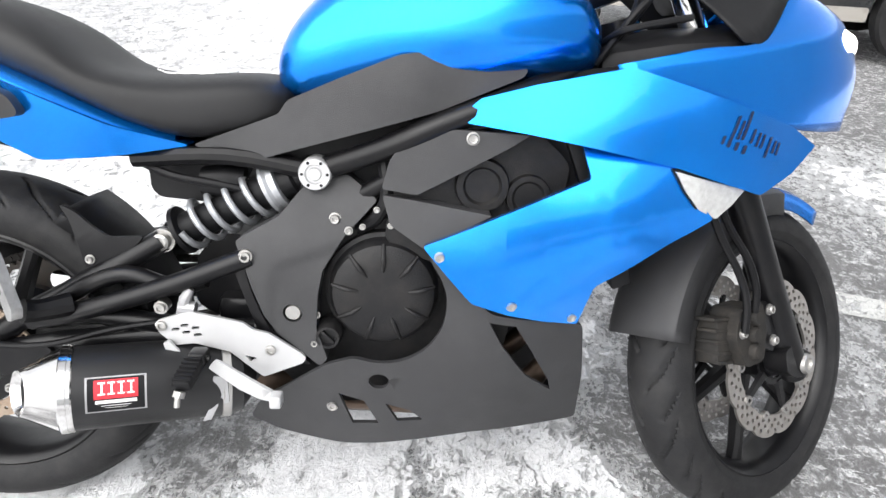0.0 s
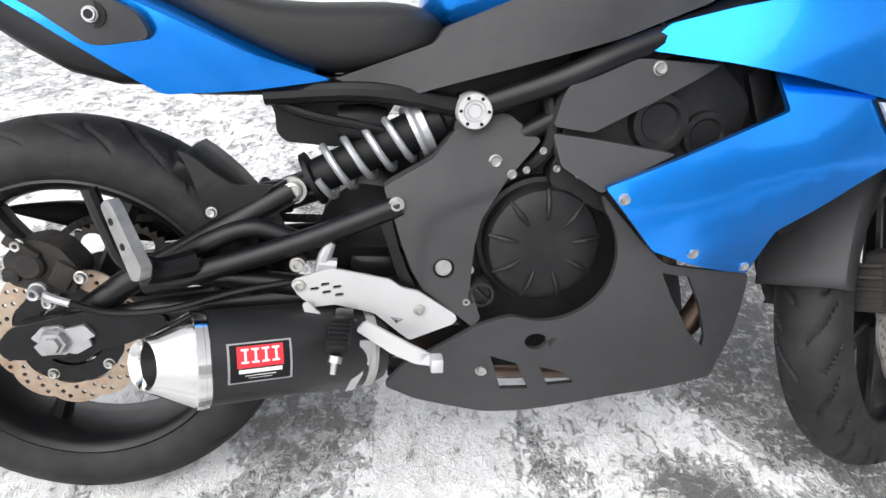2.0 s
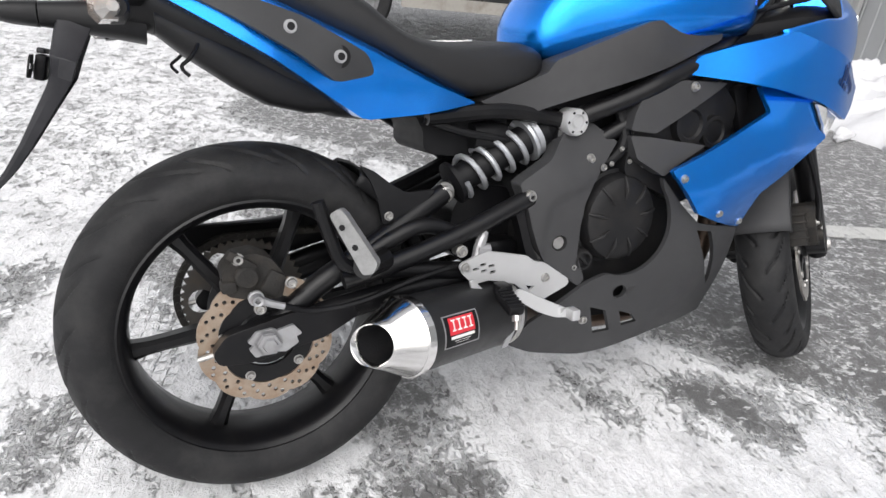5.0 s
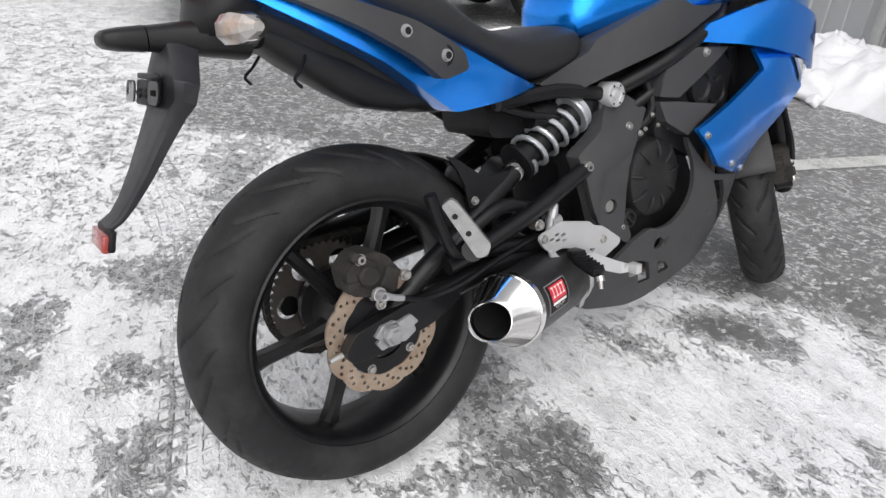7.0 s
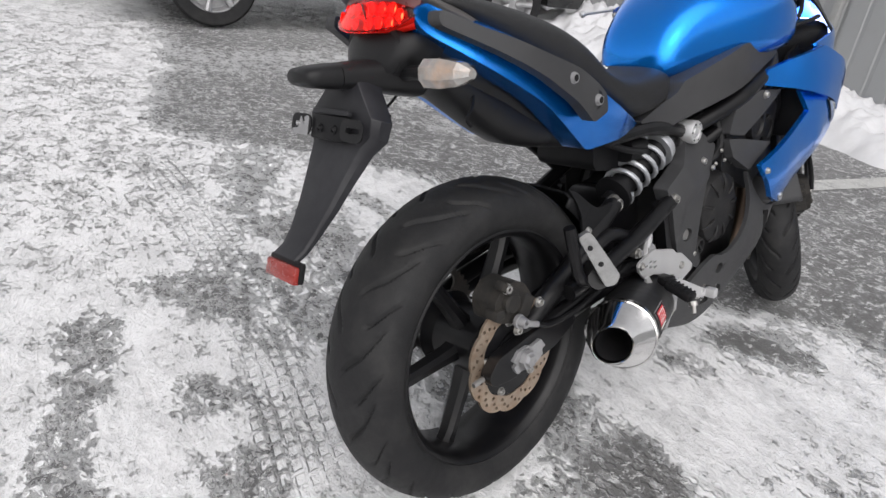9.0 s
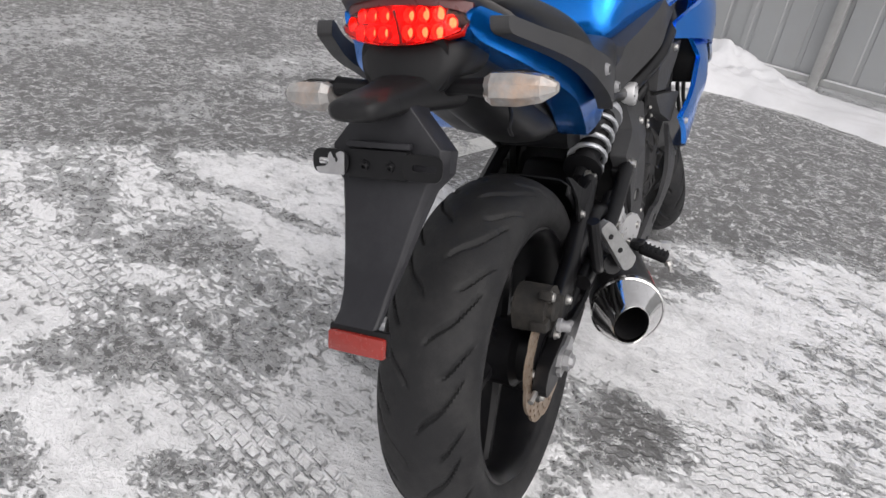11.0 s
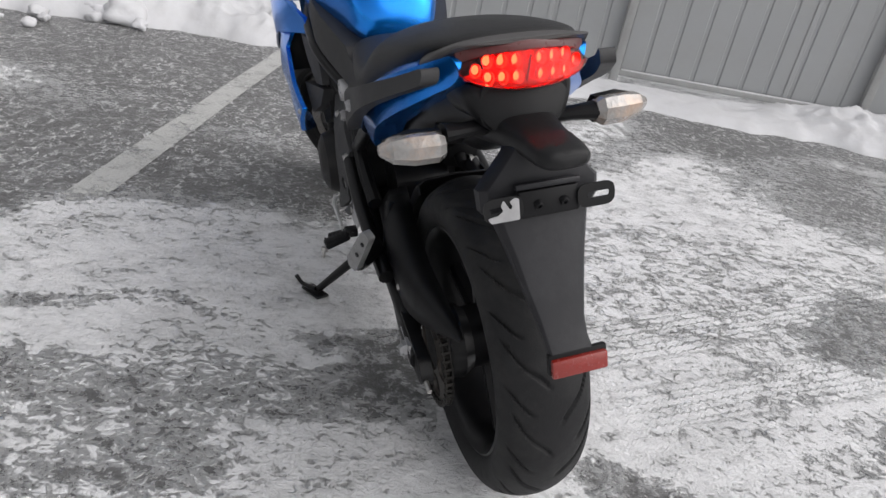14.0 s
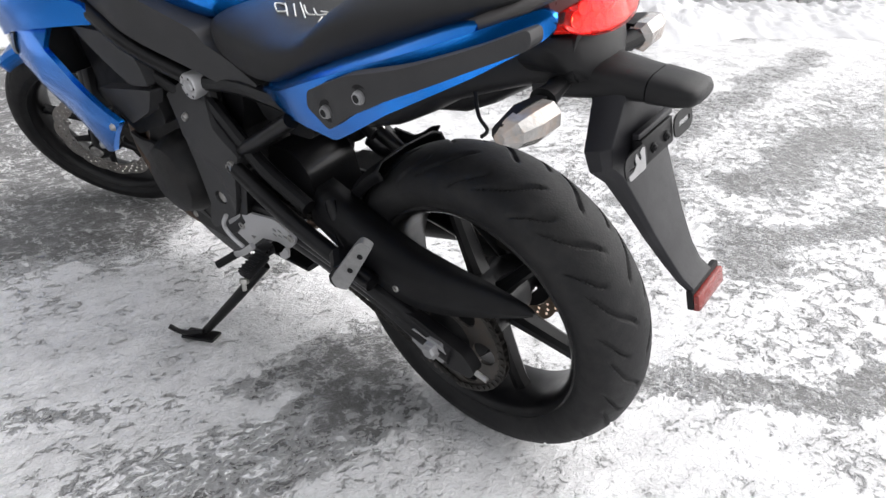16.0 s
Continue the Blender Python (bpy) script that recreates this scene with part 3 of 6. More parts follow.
rnd = random.Random(4)
for i in range(40):
    u, v = rnd.uniform(1.3, 3.2), rnd.uniform(0.2, 1.5)
    p = FENCE_AT + FENCE_DIR * u - Vector((FENCE_DIR.y, -FENCE_DIR.x, 0)) * v
    snow_chunk(p, rnd.uniform(0.05, 0.15) * (1.25 if v < 0.9 else 0.7 if v < 1.4 else 0.35), 1.0 + i * 0.37)
for i in range(4):
    u, v = rnd.uniform(-5.4, -4.0), rnd.uniform(0.2, 0.7)
    p = FENCE_AT + FENCE_DIR * u - Vector((FENCE_DIR.y, -FENCE_DIR.x, 0)) * v
    snow_chunk(p, rnd.uniform(0.05, 0.14), 20.0 + i * 0.37)
for i, p in enumerate(((3.15, 1.70, 0), (3.3, 1.62, 0))):
    snow_chunk(p, 0.05, 40.0 + i)


# ---- the parked car ----
def build_car():
    M = Matrix.Translation((3.55, 5.00, 0)) @ Matrix.Rotation(radians(-19), 4, "Z")
    root = tagged(new("car"), "dark car with silver alloy wheels parked on snow", "car")
    root.matrix_world = M
    wb, rw, half = 2.85, 0.355, 0.92
    arches = []
    for cx in (-wb / 2, wb / 2):
        arches.append([(cx + 0.42 * math.cos(a), rw + 0.42 * math.sin(a)) for a in np.linspace(math.pi, 0, 13)])
    low = 0.30
    out = [(-2.3, 0.45), (-2.25, low + 0.05)] + [p for p in arches[0] if p[1] > low] + [p for p in arches[1] if p[1] > low] + [(2.25, low + 0.05), (2.32, 0.5), (2.28, 0.8), (1.55, 1.0), (0.75, 1.05), (0.2, 1.62), (-1.5, 1.68), (-2.2, 1.2)]
    body = plate_mesh(out, lambda x, z: -half + 0.10 * max(0, z - 0.9) ** 1.2 + 0.05 * max(0, 0.55 - z), 1.84, 0.03, (), 0.12)
    part("body", body, CARPAINT, root, bevel=0.02)
    win = [(0.62, 1.08), (0.16, 1.55), (-1.42, 1.60), (-1.9, 1.2), (-1.8, 1.08)]
    part("side_window", plate_mesh(win, lambda x, z: -half - 0.006 + 0.10 * max(0, z - 0.9) ** 1.2, 0.012, 0.03, (), 0.1), CARGLASS, root)
    part("sill", plate_mesh([(-1.0, 0.30), (-1.0, 0.40), (1.0, 0.40), (1.0, 0.30)], -half - 0.012, 0.03, 0.02, (), 0), CARTRIM, root)
    for cx in (-wb / 2, wb / 2):
        for s in (-1, 1):
            tyre = moved(lathe([(0.24, -0.10), (0.33, -0.11), (0.352, -0.08), (0.355, 0), (0.352, 0.08), (0.33, 0.11), (0.24, 0.10)], 40), pose(cx, s * (half - 0.11), rw))
            w = part("wheel", tyre, RUBBER, root)
            rim = lathe([(0.245, -0.09), (0.235, -0.10), (0.222, -0.085), (0.21, -0.02), (0.05, -0.02), (0.0, -0.02)], 40)
            sp = [rim]
            for k in range(7):
                a = 2 * math.pi * k / 7
                sp.append(tube([(0.04 * math.cos(a), -0.075, 0.04 * math.sin(a)), (0.14 * math.cos(a), -0.085, 0.14 * math.sin(a)), (0.228 * math.cos(a), -0.088, 0.228 * math.sin(a))], [0.03, 0.024, 0.03], 8, 3))
            hub = lathe([(0.06, -0.06), (0.055, -0.09), (0.0, -0.095)], 20)
            b = join(*sp, hub)
            if s > 0:
                b = moved(b, Matrix.Rotation(math.pi, 4, "Z"))
            part("rim", moved(b, pose(cx, s * (half - 0.11), rw)), CASTALU, w)
    return root


build_car()
from mathutils.bvhtree import BVHTree


# ---- the motorcycle ----
bike = tagged(new("motorcycle"), "metallic blue sport motorcycle leaning on its side stand", "motorcycle")
bike.matrix_world = pose(0, 0, 0.308, -11.5, 0.6, -2.5) @ pose(0, 0, -0.312)
AXLE = Vector((0.007, -0.023, 0.305))
WB = 1.405
STEER = Matrix.Translation((0, -0.018, -0.004)) @ Matrix.Translation((WB + 0.102, 0, 0)) @ Matrix.Rotation(radians(35), 4, Vector((-math.sin(radians(25)), 0, math.cos(radians(25))))) @ Matrix.Translation((-WB - 0.102, 0, 0))


def tyre_mesh(prof, segs, across, grooves, count, width):
    """A tyre with its tread grooves cut in."""
    P = smooth_path(prof, across)
    top = max(p[0] for p in P)
    half = max(abs(p[1]) for p in P)
    rows = []
    for r, y in P:
        row = []
        s = abs(y) / half
        side = 1 if y > 0 else -1
        for j in range(segs):
            a = 2 * math.pi * j / segs
            cut = 0.0
            if r > top - 0.045:
                for reach0, reach1, off, slope in grooves:
                    if reach0 < s < reach1:
                        ph = (a + (0.25 * side + off) * 2 * math.pi / count + slope * s ** 1.3 + 0.02 * math.sin(8 * s)) % (2 * math.pi / count)
                        d = min(ph, 2 * math.pi / count - ph) * top / math.hypot(1, 1.3 * slope * top / half)
                        ends = min(1, (s - reach0) * 10, (reach1 - s) * 10)
                        cut = max(cut, 0.0055 * ends * math.exp(-(d / width) ** 4))
            row.append(((r - cut) * math.cos(a), y, (r - cut) * math.sin(a)))
        rows.append(row)
    return grid_mesh(rows, True)


def rim_mesh(r, w):
    return lathe([(r + 0.011, -w), (r + 0.008, -w + 0.006), (r, -w + 0.012), (r, w - 0.012), (r + 0.008, w - 0.006), (r + 0.011, w), (r + 0.007, w + 0.002), (r + 0.002, w - 0.002), (r - 0.006, w - 0.012), (r - 0.011, 0.02), (r - 0.011, -0.02), (r - 0.006, -w + 0.012), (r + 0.002, -w + 0.002), (r + 0.007, -w - 0.002)], 96, closed=True)


def spoke_mesh(a, r0, r1, w0, w1, d):
    """One tapered cast spoke with a raised ridge."""
    rows = []
    for s in np.linspace(0, 1, 7):
        r = r0 + (r1 - r0) * s
        w = w0 + (w1 - w0) * s + 0.006 * (2 * s - 1) ** 4
        dd = d * (1 - 0.25 * s)
        ring = [(w, dd * 0.55), (w * 0.45, dd), (-w * 0.45, dd), (-w, dd * 0.55), (-w, -dd * 0.55), (-w * 0.45, -dd), (w * 0.45, -dd), (w, -dd * 0.55)]
        rows.append([(r * math.cos(a) - u * math.sin(a), y, r * math.sin(a) + u * math.cos(a)) for u, y in ring])
    return grid_mesh(rows, True, True)


def petal_disc(ro, ri, waves, depth, thick, hole_rows, hr=0.0045):
    outer = []
    n = waves * 12
    for i in range(n):
        a = 2 * math.pi * i / n
        w = abs(math.sin(a * waves / 2)) ** 0.7
        outer.append(((ro - depth + depth * w) * math.cos(a), (ro - depth + depth * w) * math.sin(a)))
    inner = []
    for i in range(n):
        a = -2 * math.pi * i / n
        w = abs(math.sin(a * waves / 2 + 0.6)) ** 0.7
        inner.append(((ri + depth * 0.6 * w) * math.cos(a), (ri + depth * 0.6 * w) * math.sin(a)))
    holes = [inner]
    for r, count, off in hole_rows:
        for k in range(count):
            a = 2 * math.pi * (k + off) / count
            holes.append(ring_hole(r * math.cos(a), r * math.sin(a), hr, 8))
    return plate_mesh(outer, -thick / 2, thick, 0, holes, 0)


REAR_PROF = [(0.222, -0.064), (0.236, -0.075), (0.256, -0.0805), (0.274, -0.077), (0.290, -0.066), (0.3015, -0.047), (0.3095, -0.024), (0.312, 0), (0.3095, 0.024), (0.3015, 0.047), (0.290, 0.066), (0.274, 0.077), (0.256, 0.0805), (0.236, 0.075), (0.222, 0.064)]
FRONT_PROF = [(r - 0.0125 if r > 0.24 else r, y * 0.75) for r, y in REAR_PROF]
GROOVES = [(0.06, 0.88, 0.0, 0.40), (0.42, 0.95, 0.5, 0.30)]


def build_rear_wheel():
    m = Matrix.Translation(AXLE)
    w = part("rear_wheel", moved(rim_mesh(0.216, 0.068), m), FRAME, bike, "gloss black cast six-spoke rear wheel")
    part("tyre", moved(tyre_mesh(REAR_PROF, 840, 6, GROOVES, 15, 0.0025), m), RUBBER, w, "worn black radial road tyre with curved grooves")
    for k in range(6):
        part("spoke", moved(spoke_mesh(radians(68 + 60 * k), 0.045, 0.208, 0.0145, 0.0105, 0.022), m), FRAME, w)
    part("hub", moved(lathe([(0.0, -0.10), (0.045, -0.10), (0.05, -0.06), (0.062, -0.05), (0.062, 0.05), (0.075, 0.07), (0.07, 0.095), (0.0, 0.10)], 32), m), FRAME, w)
    d = part("brake_disc", moved(petal_disc(0.112, 0.076, 10, 0.006, 0.005, [(0.086, 20, 0.0), (0.095, 20, 0.33), (0.102, 20, 0.66)], 0.0036), m @ pose(0, -0.098, 0)), BRONZE, w, "rusty drilled wave brake disc")
    part("disc_carrier", moved(join(lathe([(0.078, -0.003), (0.078, 0.003), (0.05, 0.004), (0.05, -0.004)], 40, closed=True)), m @ pose(0, -0.096, 0)), FRAME, w)
    for k in range(5):
        a = 2 * math.pi * k / 5 + 0.5
        bolt(AXLE + Vector((0.07 * math.cos(a), -0.101, 0.07 * math.sin(a))), (0, -1, 0), 0.007, d)
    # sprocket on the chain side
    n = 46
    outer = []
    for i in range(n * 4):
        a = 2 * math.pi * i / (n * 4)
        outer.append(((0.1135 + 0.0045 * math.cos(n * a)) * math.cos(a), (0.1135 + 0.0045 * math.cos(n * a)) * math.sin(a)))
    holes = [ring_hole(0, 0, 0.05, 24)] + [ring_hole(0.079 * math.cos(a), 0.079 * math.sin(a), 0.024, 14) for a in (2 * math.pi * k / 6 for k in range(6))]
    part("sprocket", moved(plate_mesh(outer, -0.003, 0.006, 0, holes, 0), m @ pose(0, 0.120, 0)), SPROCKET, w, "dull steel rear sprocket")
    part("valve_stem", moved(lathe([(0.004, 0), (0.004, 0.03), (0, 0.032)], 8), m @ Matrix.Rotation(radians(20), 4, "Y") @ towards((0, 0.0, 0.192), (0, -0.2, -1))), DARK, w)
    return w


build_rear_wheel()


def side_swingarm(s):
    """The tubes and the axle plate of one side; s is -1 on the right."""
    y = 0.122 * s
    tubes = [tube([(-0.03, y * 1.06, 0.306), (0.05, y * 1.06, 0.322), (0.15, y * 1.02, 0.343), (0.27, y, 0.358), (0.5, y * 0.9, 0.37)], [0.026, 0.026, 0.023, 0.022, 0.024], 14, 5, 0.75),
             tube([(0.02, y, 0.33), (0.10, y, 0.39), (0.18, y * 0.98, 0.436), (0.335, y * 0.85, 0.526)], [0.02, 0.02, 0.019, 0.019], 14, 5),
             tube([(0.14, y * 1.02, 0.405), (0.24, y * 1.05, 0.40), (0.345, y * 1.05, 0.386), (0.48, y, 0.37)], 0.0165, 12, 5),
             tube([(0.16, y * 1.05, 0.42), (0.22, y * 1.08, 0.455), (0.285, y * 1.1, 0.476), (0.36, y * 1.1, 0.455), (0.41, y * 1.1, 0.47)], 0.0145, 12, 5)]
    if s > 0:
        tubes = tubes[:1] + [tube([(0.268, 0.103, 0.492), (0.262, 0.107, 0.485), (0.25, 0.112, 0.465), (0.215, 0.128, 0.40)], 0.011, 12, 5), tube([(0.04, 0.125, 0.33), (0.2, 0.128, 0.375), (0.5, 0.12, 0.41)], 0.02, 12, 5)]
    arm = part("swingarm", join(*tubes), FRAME, bike, "black tubular steel swingarm")
    out = [(-0.083, 0.300), (-0.060, 0.329), (0.05, 0.355), (0.15, 0.350), (0.160, 0.335), (0.099, 0.303), (-0.019, 0.277), (-0.073, 0.279)]
    part("axle_plate", plate_mesh(out, -0.150 if s < 0 else 0.116, 0.024, 0.012, (), 0), FRAME, arm, bevel=0.004)
    adj = [(-0.030, 0.316), (-0.024, 0.321), (-0.016, 0.331), (0.010, 0.334), (0.016, 0.329), (0.044, 0.336), (0.058, 0.319), (0.048, 0.315), (0.052, 0.304), (0.030, 0.291), (0.012, 0.294), (-0.018, 0.288), (-0.028, 0.303), (-0.020, 0.308)]
    part("chain_adjuster", plate_mesh(adj, -0.157 if s < 0 else 0.140, 0.007, 0.003, (), 0), CASTALU, arm, "cast aluminium chain adjuster plate", bevel=0.0012)
    part("axle_nut", moved(lathe([(0.0, 0.018), (0.011, 0.018), (0.013, 0.012), (0.018, 0.012), (0.018, 0.002), (0.024, 0.002), (0.024, -0.004)], 6), towards((0.003, -0.155 if s < 0 else 0.143, 0.311), (0, s, 0))), CASTALU, arm, angle=20)
    part("adjuster_screw", tube([(-0.08, 0.132 * s, 0.293), (-0.104, 0.132 * s, 0.289)], 0.005, 8), STEEL, arm)
    return arm


arm_right, arm_left = side_swingarm(-1), side_swingarm(1)


def build_caliper():
    out = [(-0.060, 0.428), (-0.040, 0.452), (-0.010, 0.457), (0.016, 0.446), (0.040, 0.414), (0.032, 0.378), (-0.010, 0.377), (-0.054, 0.390)]
    c = part("rear_caliper", plate_mesh(out, -0.138, 0.055, 0.008, (), 0), CALIPER, bike, "dirty black rear brake caliper", bevel=0.007)
    part("piston_housing", moved(lathe([(0.0, -0.014), (0.015, -0.014), (0.019, -0.010), (0.021, 0.01)], 20), pose(-0.022, -0.136, 0.420)), CALIPER, c)
    part("caliper_lug", join(block(0.03, 0.022, 0.04, pose(0.018, -0.135, 0.405, 0, 30, 0), 0.005), block(0.05, 0.02, 0.016, pose(-0.03, -0.138, 0.446, 0, 35, 0), 0.004), block(0.024, 0.03, 0.02, pose(-0.05, -0.13, 0.405, 0, 0, 0), 0.005)), CALIPER, c)
    part("banjo_bolt", join(bolt_mesh((-0.012, -0.158, 0.387), (0, -1, 0), 0.010, 0.012), tube([(-0.012, -0.156, 0.387), (0.01, -0.158, 0.377), (0.03, -0.158, 0.370)], [0.007, 0.006, 0.006], 8, 4)), CASTALU, c, "zinc banjo bolt and hose end")
    part("brake_hose", tube([(0.03, -0.158, 0.370), (0.08, -0.15, 0.352), (0.16, -0.15, 0.357), (0.26, -0.15, 0.385), (0.36, -0.14, 0.40)], 0.0055, 8, 6), DARK, c)
    for p in ((0.045, -0.15, 0.405), (-0.005, -0.145, 0.365), (-0.035, -0.145, 0.45)):
        bolt(p, (0, -1, 0), 0.008, c)


build_caliper()


def build_shock():
    a, b = Vector((0.335, -0.084, 0.525)), Vector((0.590, -0.086, 0.652))
    d = (b - a).normalized()
    m = towards(a, d)
    L = (b - a).length
    sh = part("shock_absorber", moved(lathe([(0.0, 0.0), (0.014, 0.0), (0.014, 0.03), (0.027, 0.035), (0.027, 0.16), (0.030, 0.165), (0.030, 0.24), (0.024, 0.245), (0.024, L), (0, L)], 24), m), DARK, bike, "black rear shock with a silver coil spring")
    turns, r = 4.7, 0.0365
    pts = []
    for i in range(int(turns * 16) + 1):
        t = i / (turns * 16)
        a2 = t * turns * 2 * math.pi
        pts.append((r * math.cos(a2), 0.042 + 0.152 * t, -r * math.sin(a2)))
    part("spring", moved(tube(pts, 0.0056, 8, 1, smooth=False), m), SPRING, sh, "silver coil spring")
    part("collar", moved(lathe([(0.025, 0.0), (0.043, 0.0), (0.044, 0.006), (0.040, 0.012), (0.040, 0.022), (0.025, 0.024)], 24), m @ pose(0, 0.196, 0)), SPRING, sh)
    part("lower_seat", moved(lathe([(0.015, 0.0), (0.041, 0.004), (0.041, 0.012), (0.015, 0.016)], 24), m @ pose(0, 0.024, 0)), DARK, sh)
    part("mount_bolt", moved(lathe([(0.0, 0.012), (0.009, 0.012), (0.010, 0.014), (0.014, 0.012), (0.015, 0.0), (0.020, 0.0), (0.020, -0.008)], 20), towards((0.335, -0.106, 0.525), (0, -1, 0))), STEEL, sh)


build_shock()


def build_frame():
    fr = part("frame", join(
        tube([(0.588, -0.112, 0.65), (0.70, -0.15, 0.695), (0.785, -0.165, 0.735), (0.92, -0.15, 0.79), (1.08, -0.05, 0.86)], 0.018, 14, 5),
        tube([(0.588, 0.112, 0.65), (0.70, 0.15, 0.695), (0.785, 0.165, 0.735), (0.92, 0.15, 0.79), (1.08, 0.05, 0.86)], 0.018, 14, 5),
        tube([(0.64, -0.11, 0.60), (0.78, -0.155, 0.685), (0.95, -0.14, 0.75), (1.08, -0.05, 0.80)], 0.016, 12, 5),
        tube([(0.64, 0.11, 0.60), (0.78, 0.155, 0.685), (0.95, 0.14, 0.75), (1.08, 0.05, 0.80)], 0.016, 12, 5),
        tube([(0.13, -0.15, 0.398), (0.21, -0.152, 0.416), (0.35, -0.155, 0.462), (0.49, -0.15, 0.517)], 0.0165, 12, 5),
        tube([(0.13, 0.15, 0.398), (0.21, 0.152, 0.416), (0.35, 0.155, 0.462), (0.49, 0.15, 0.517)], 0.0165, 12, 5),
        tube([(0.30, -0.10, 0.66), (0.45, -0.11, 0.67), (0.588, -0.112, 0.65)], 0.015, 10, 4),
        tube([(0.30, 0.10, 0.66), (0.45, 0.11, 0.67), (0.588, 0.112, 0.65)], 0.015, 10, 4),
        tube([(0.588, 0.112, 0.62), (0.42, 0.13, 0.53), (0.30, 0.13, 0.48)], 0.016, 10, 4),
        tube([(0.588, -0.10, 0.64), (0.56, -0.12, 0.5), (0.52, -0.13, 0.36)], 0.022, 10, 4),
        tube([(0.588, 0.10, 0.64), (0.56, 0.12, 0.5), (0.52, 0.13, 0.36)], 0.022, 10, 4),
        tube([(0.476, 0.13, 0.543), (0.296, 0.13, 0.657)], 0.0145, 12),
        tube([(1.08, 0, 0.90), (1.12, 0, 0.76)], 0.035, 16)), FRAME, bike, "black steel perimeter frame")
    for s in (-1, 1):
        cap = lathe([(0.0, 0.010), (0.009, 0.010), (0.011, 0.006), (0.014, 0.006), (0.016, 0.010), (0.024, 0.010), (0.026, 0.006), (0.026, -0.028)], 32)
        c = part("pivot_cap", moved(cap, towards((0.592, s * 0.131, 0.650), (0, s, 0))), ALLOY, fr, "round aluminium frame cap with drilled holes")
        # flat black discs put the shade of the drilled holes into colour
        for k in range(6):
            a = 2 * math.pi * k / 6
            part("dark_hole_disc", moved(lathe([(0.0, 0.0006), (0.0026, 0.0006), (0.0026, -0.002)], 8), towards((0.592 + 0.020 * math.cos(a), s * 0.141, 0.650 + 0.020 * math.sin(a)), (0, s, 0))), DARK, c)
    for p in ((0.484, -0.163, 0.520), (0.360, -0.163, 0.466), (0.345, -0.163, 0.430), (0.484, 0.160, 0.520)):
        part("frame_bolt", moved(lathe([(0.0, 0.002), (0.0042, 0.002), (0.005, 0.006), (0.008, 0.006), (0.0085, 0.0), (0.0112, 0.0), (0.0112, -0.02)], 16), towards(p, (0, -1 if p[1] < 0 else 1, 0))), STEEL, fr)
    return fr


frame_ob = build_frame()
# added black filler: stands in for the darkness behind the shock
part("shock_gap_filler", join(plate_mesh([(0.365, 0.40), (0.375, 0.49), (0.42, 0.53), (0.50, 0.52), (0.51, 0.38), (0.43, 0.36)], -0.062, 0.124, 0.02, (), 0), block(0.09, 0.20, 0.05, pose(0.46, 0, 0.40), 0.012)), FRAME, frame_ob, "black filler for the dark gap behind the shock", bevel=0.006)
part("airbox", plate_mesh([(0.53, 0.54), (0.50, 0.64), (0.54, 0.72), (0.74, 0.75), (0.76, 0.60), (0.68, 0.55)], -0.085, 0.17, 0.03, (), 0), DARK, frame_ob, "black airbox", bevel=0.01)


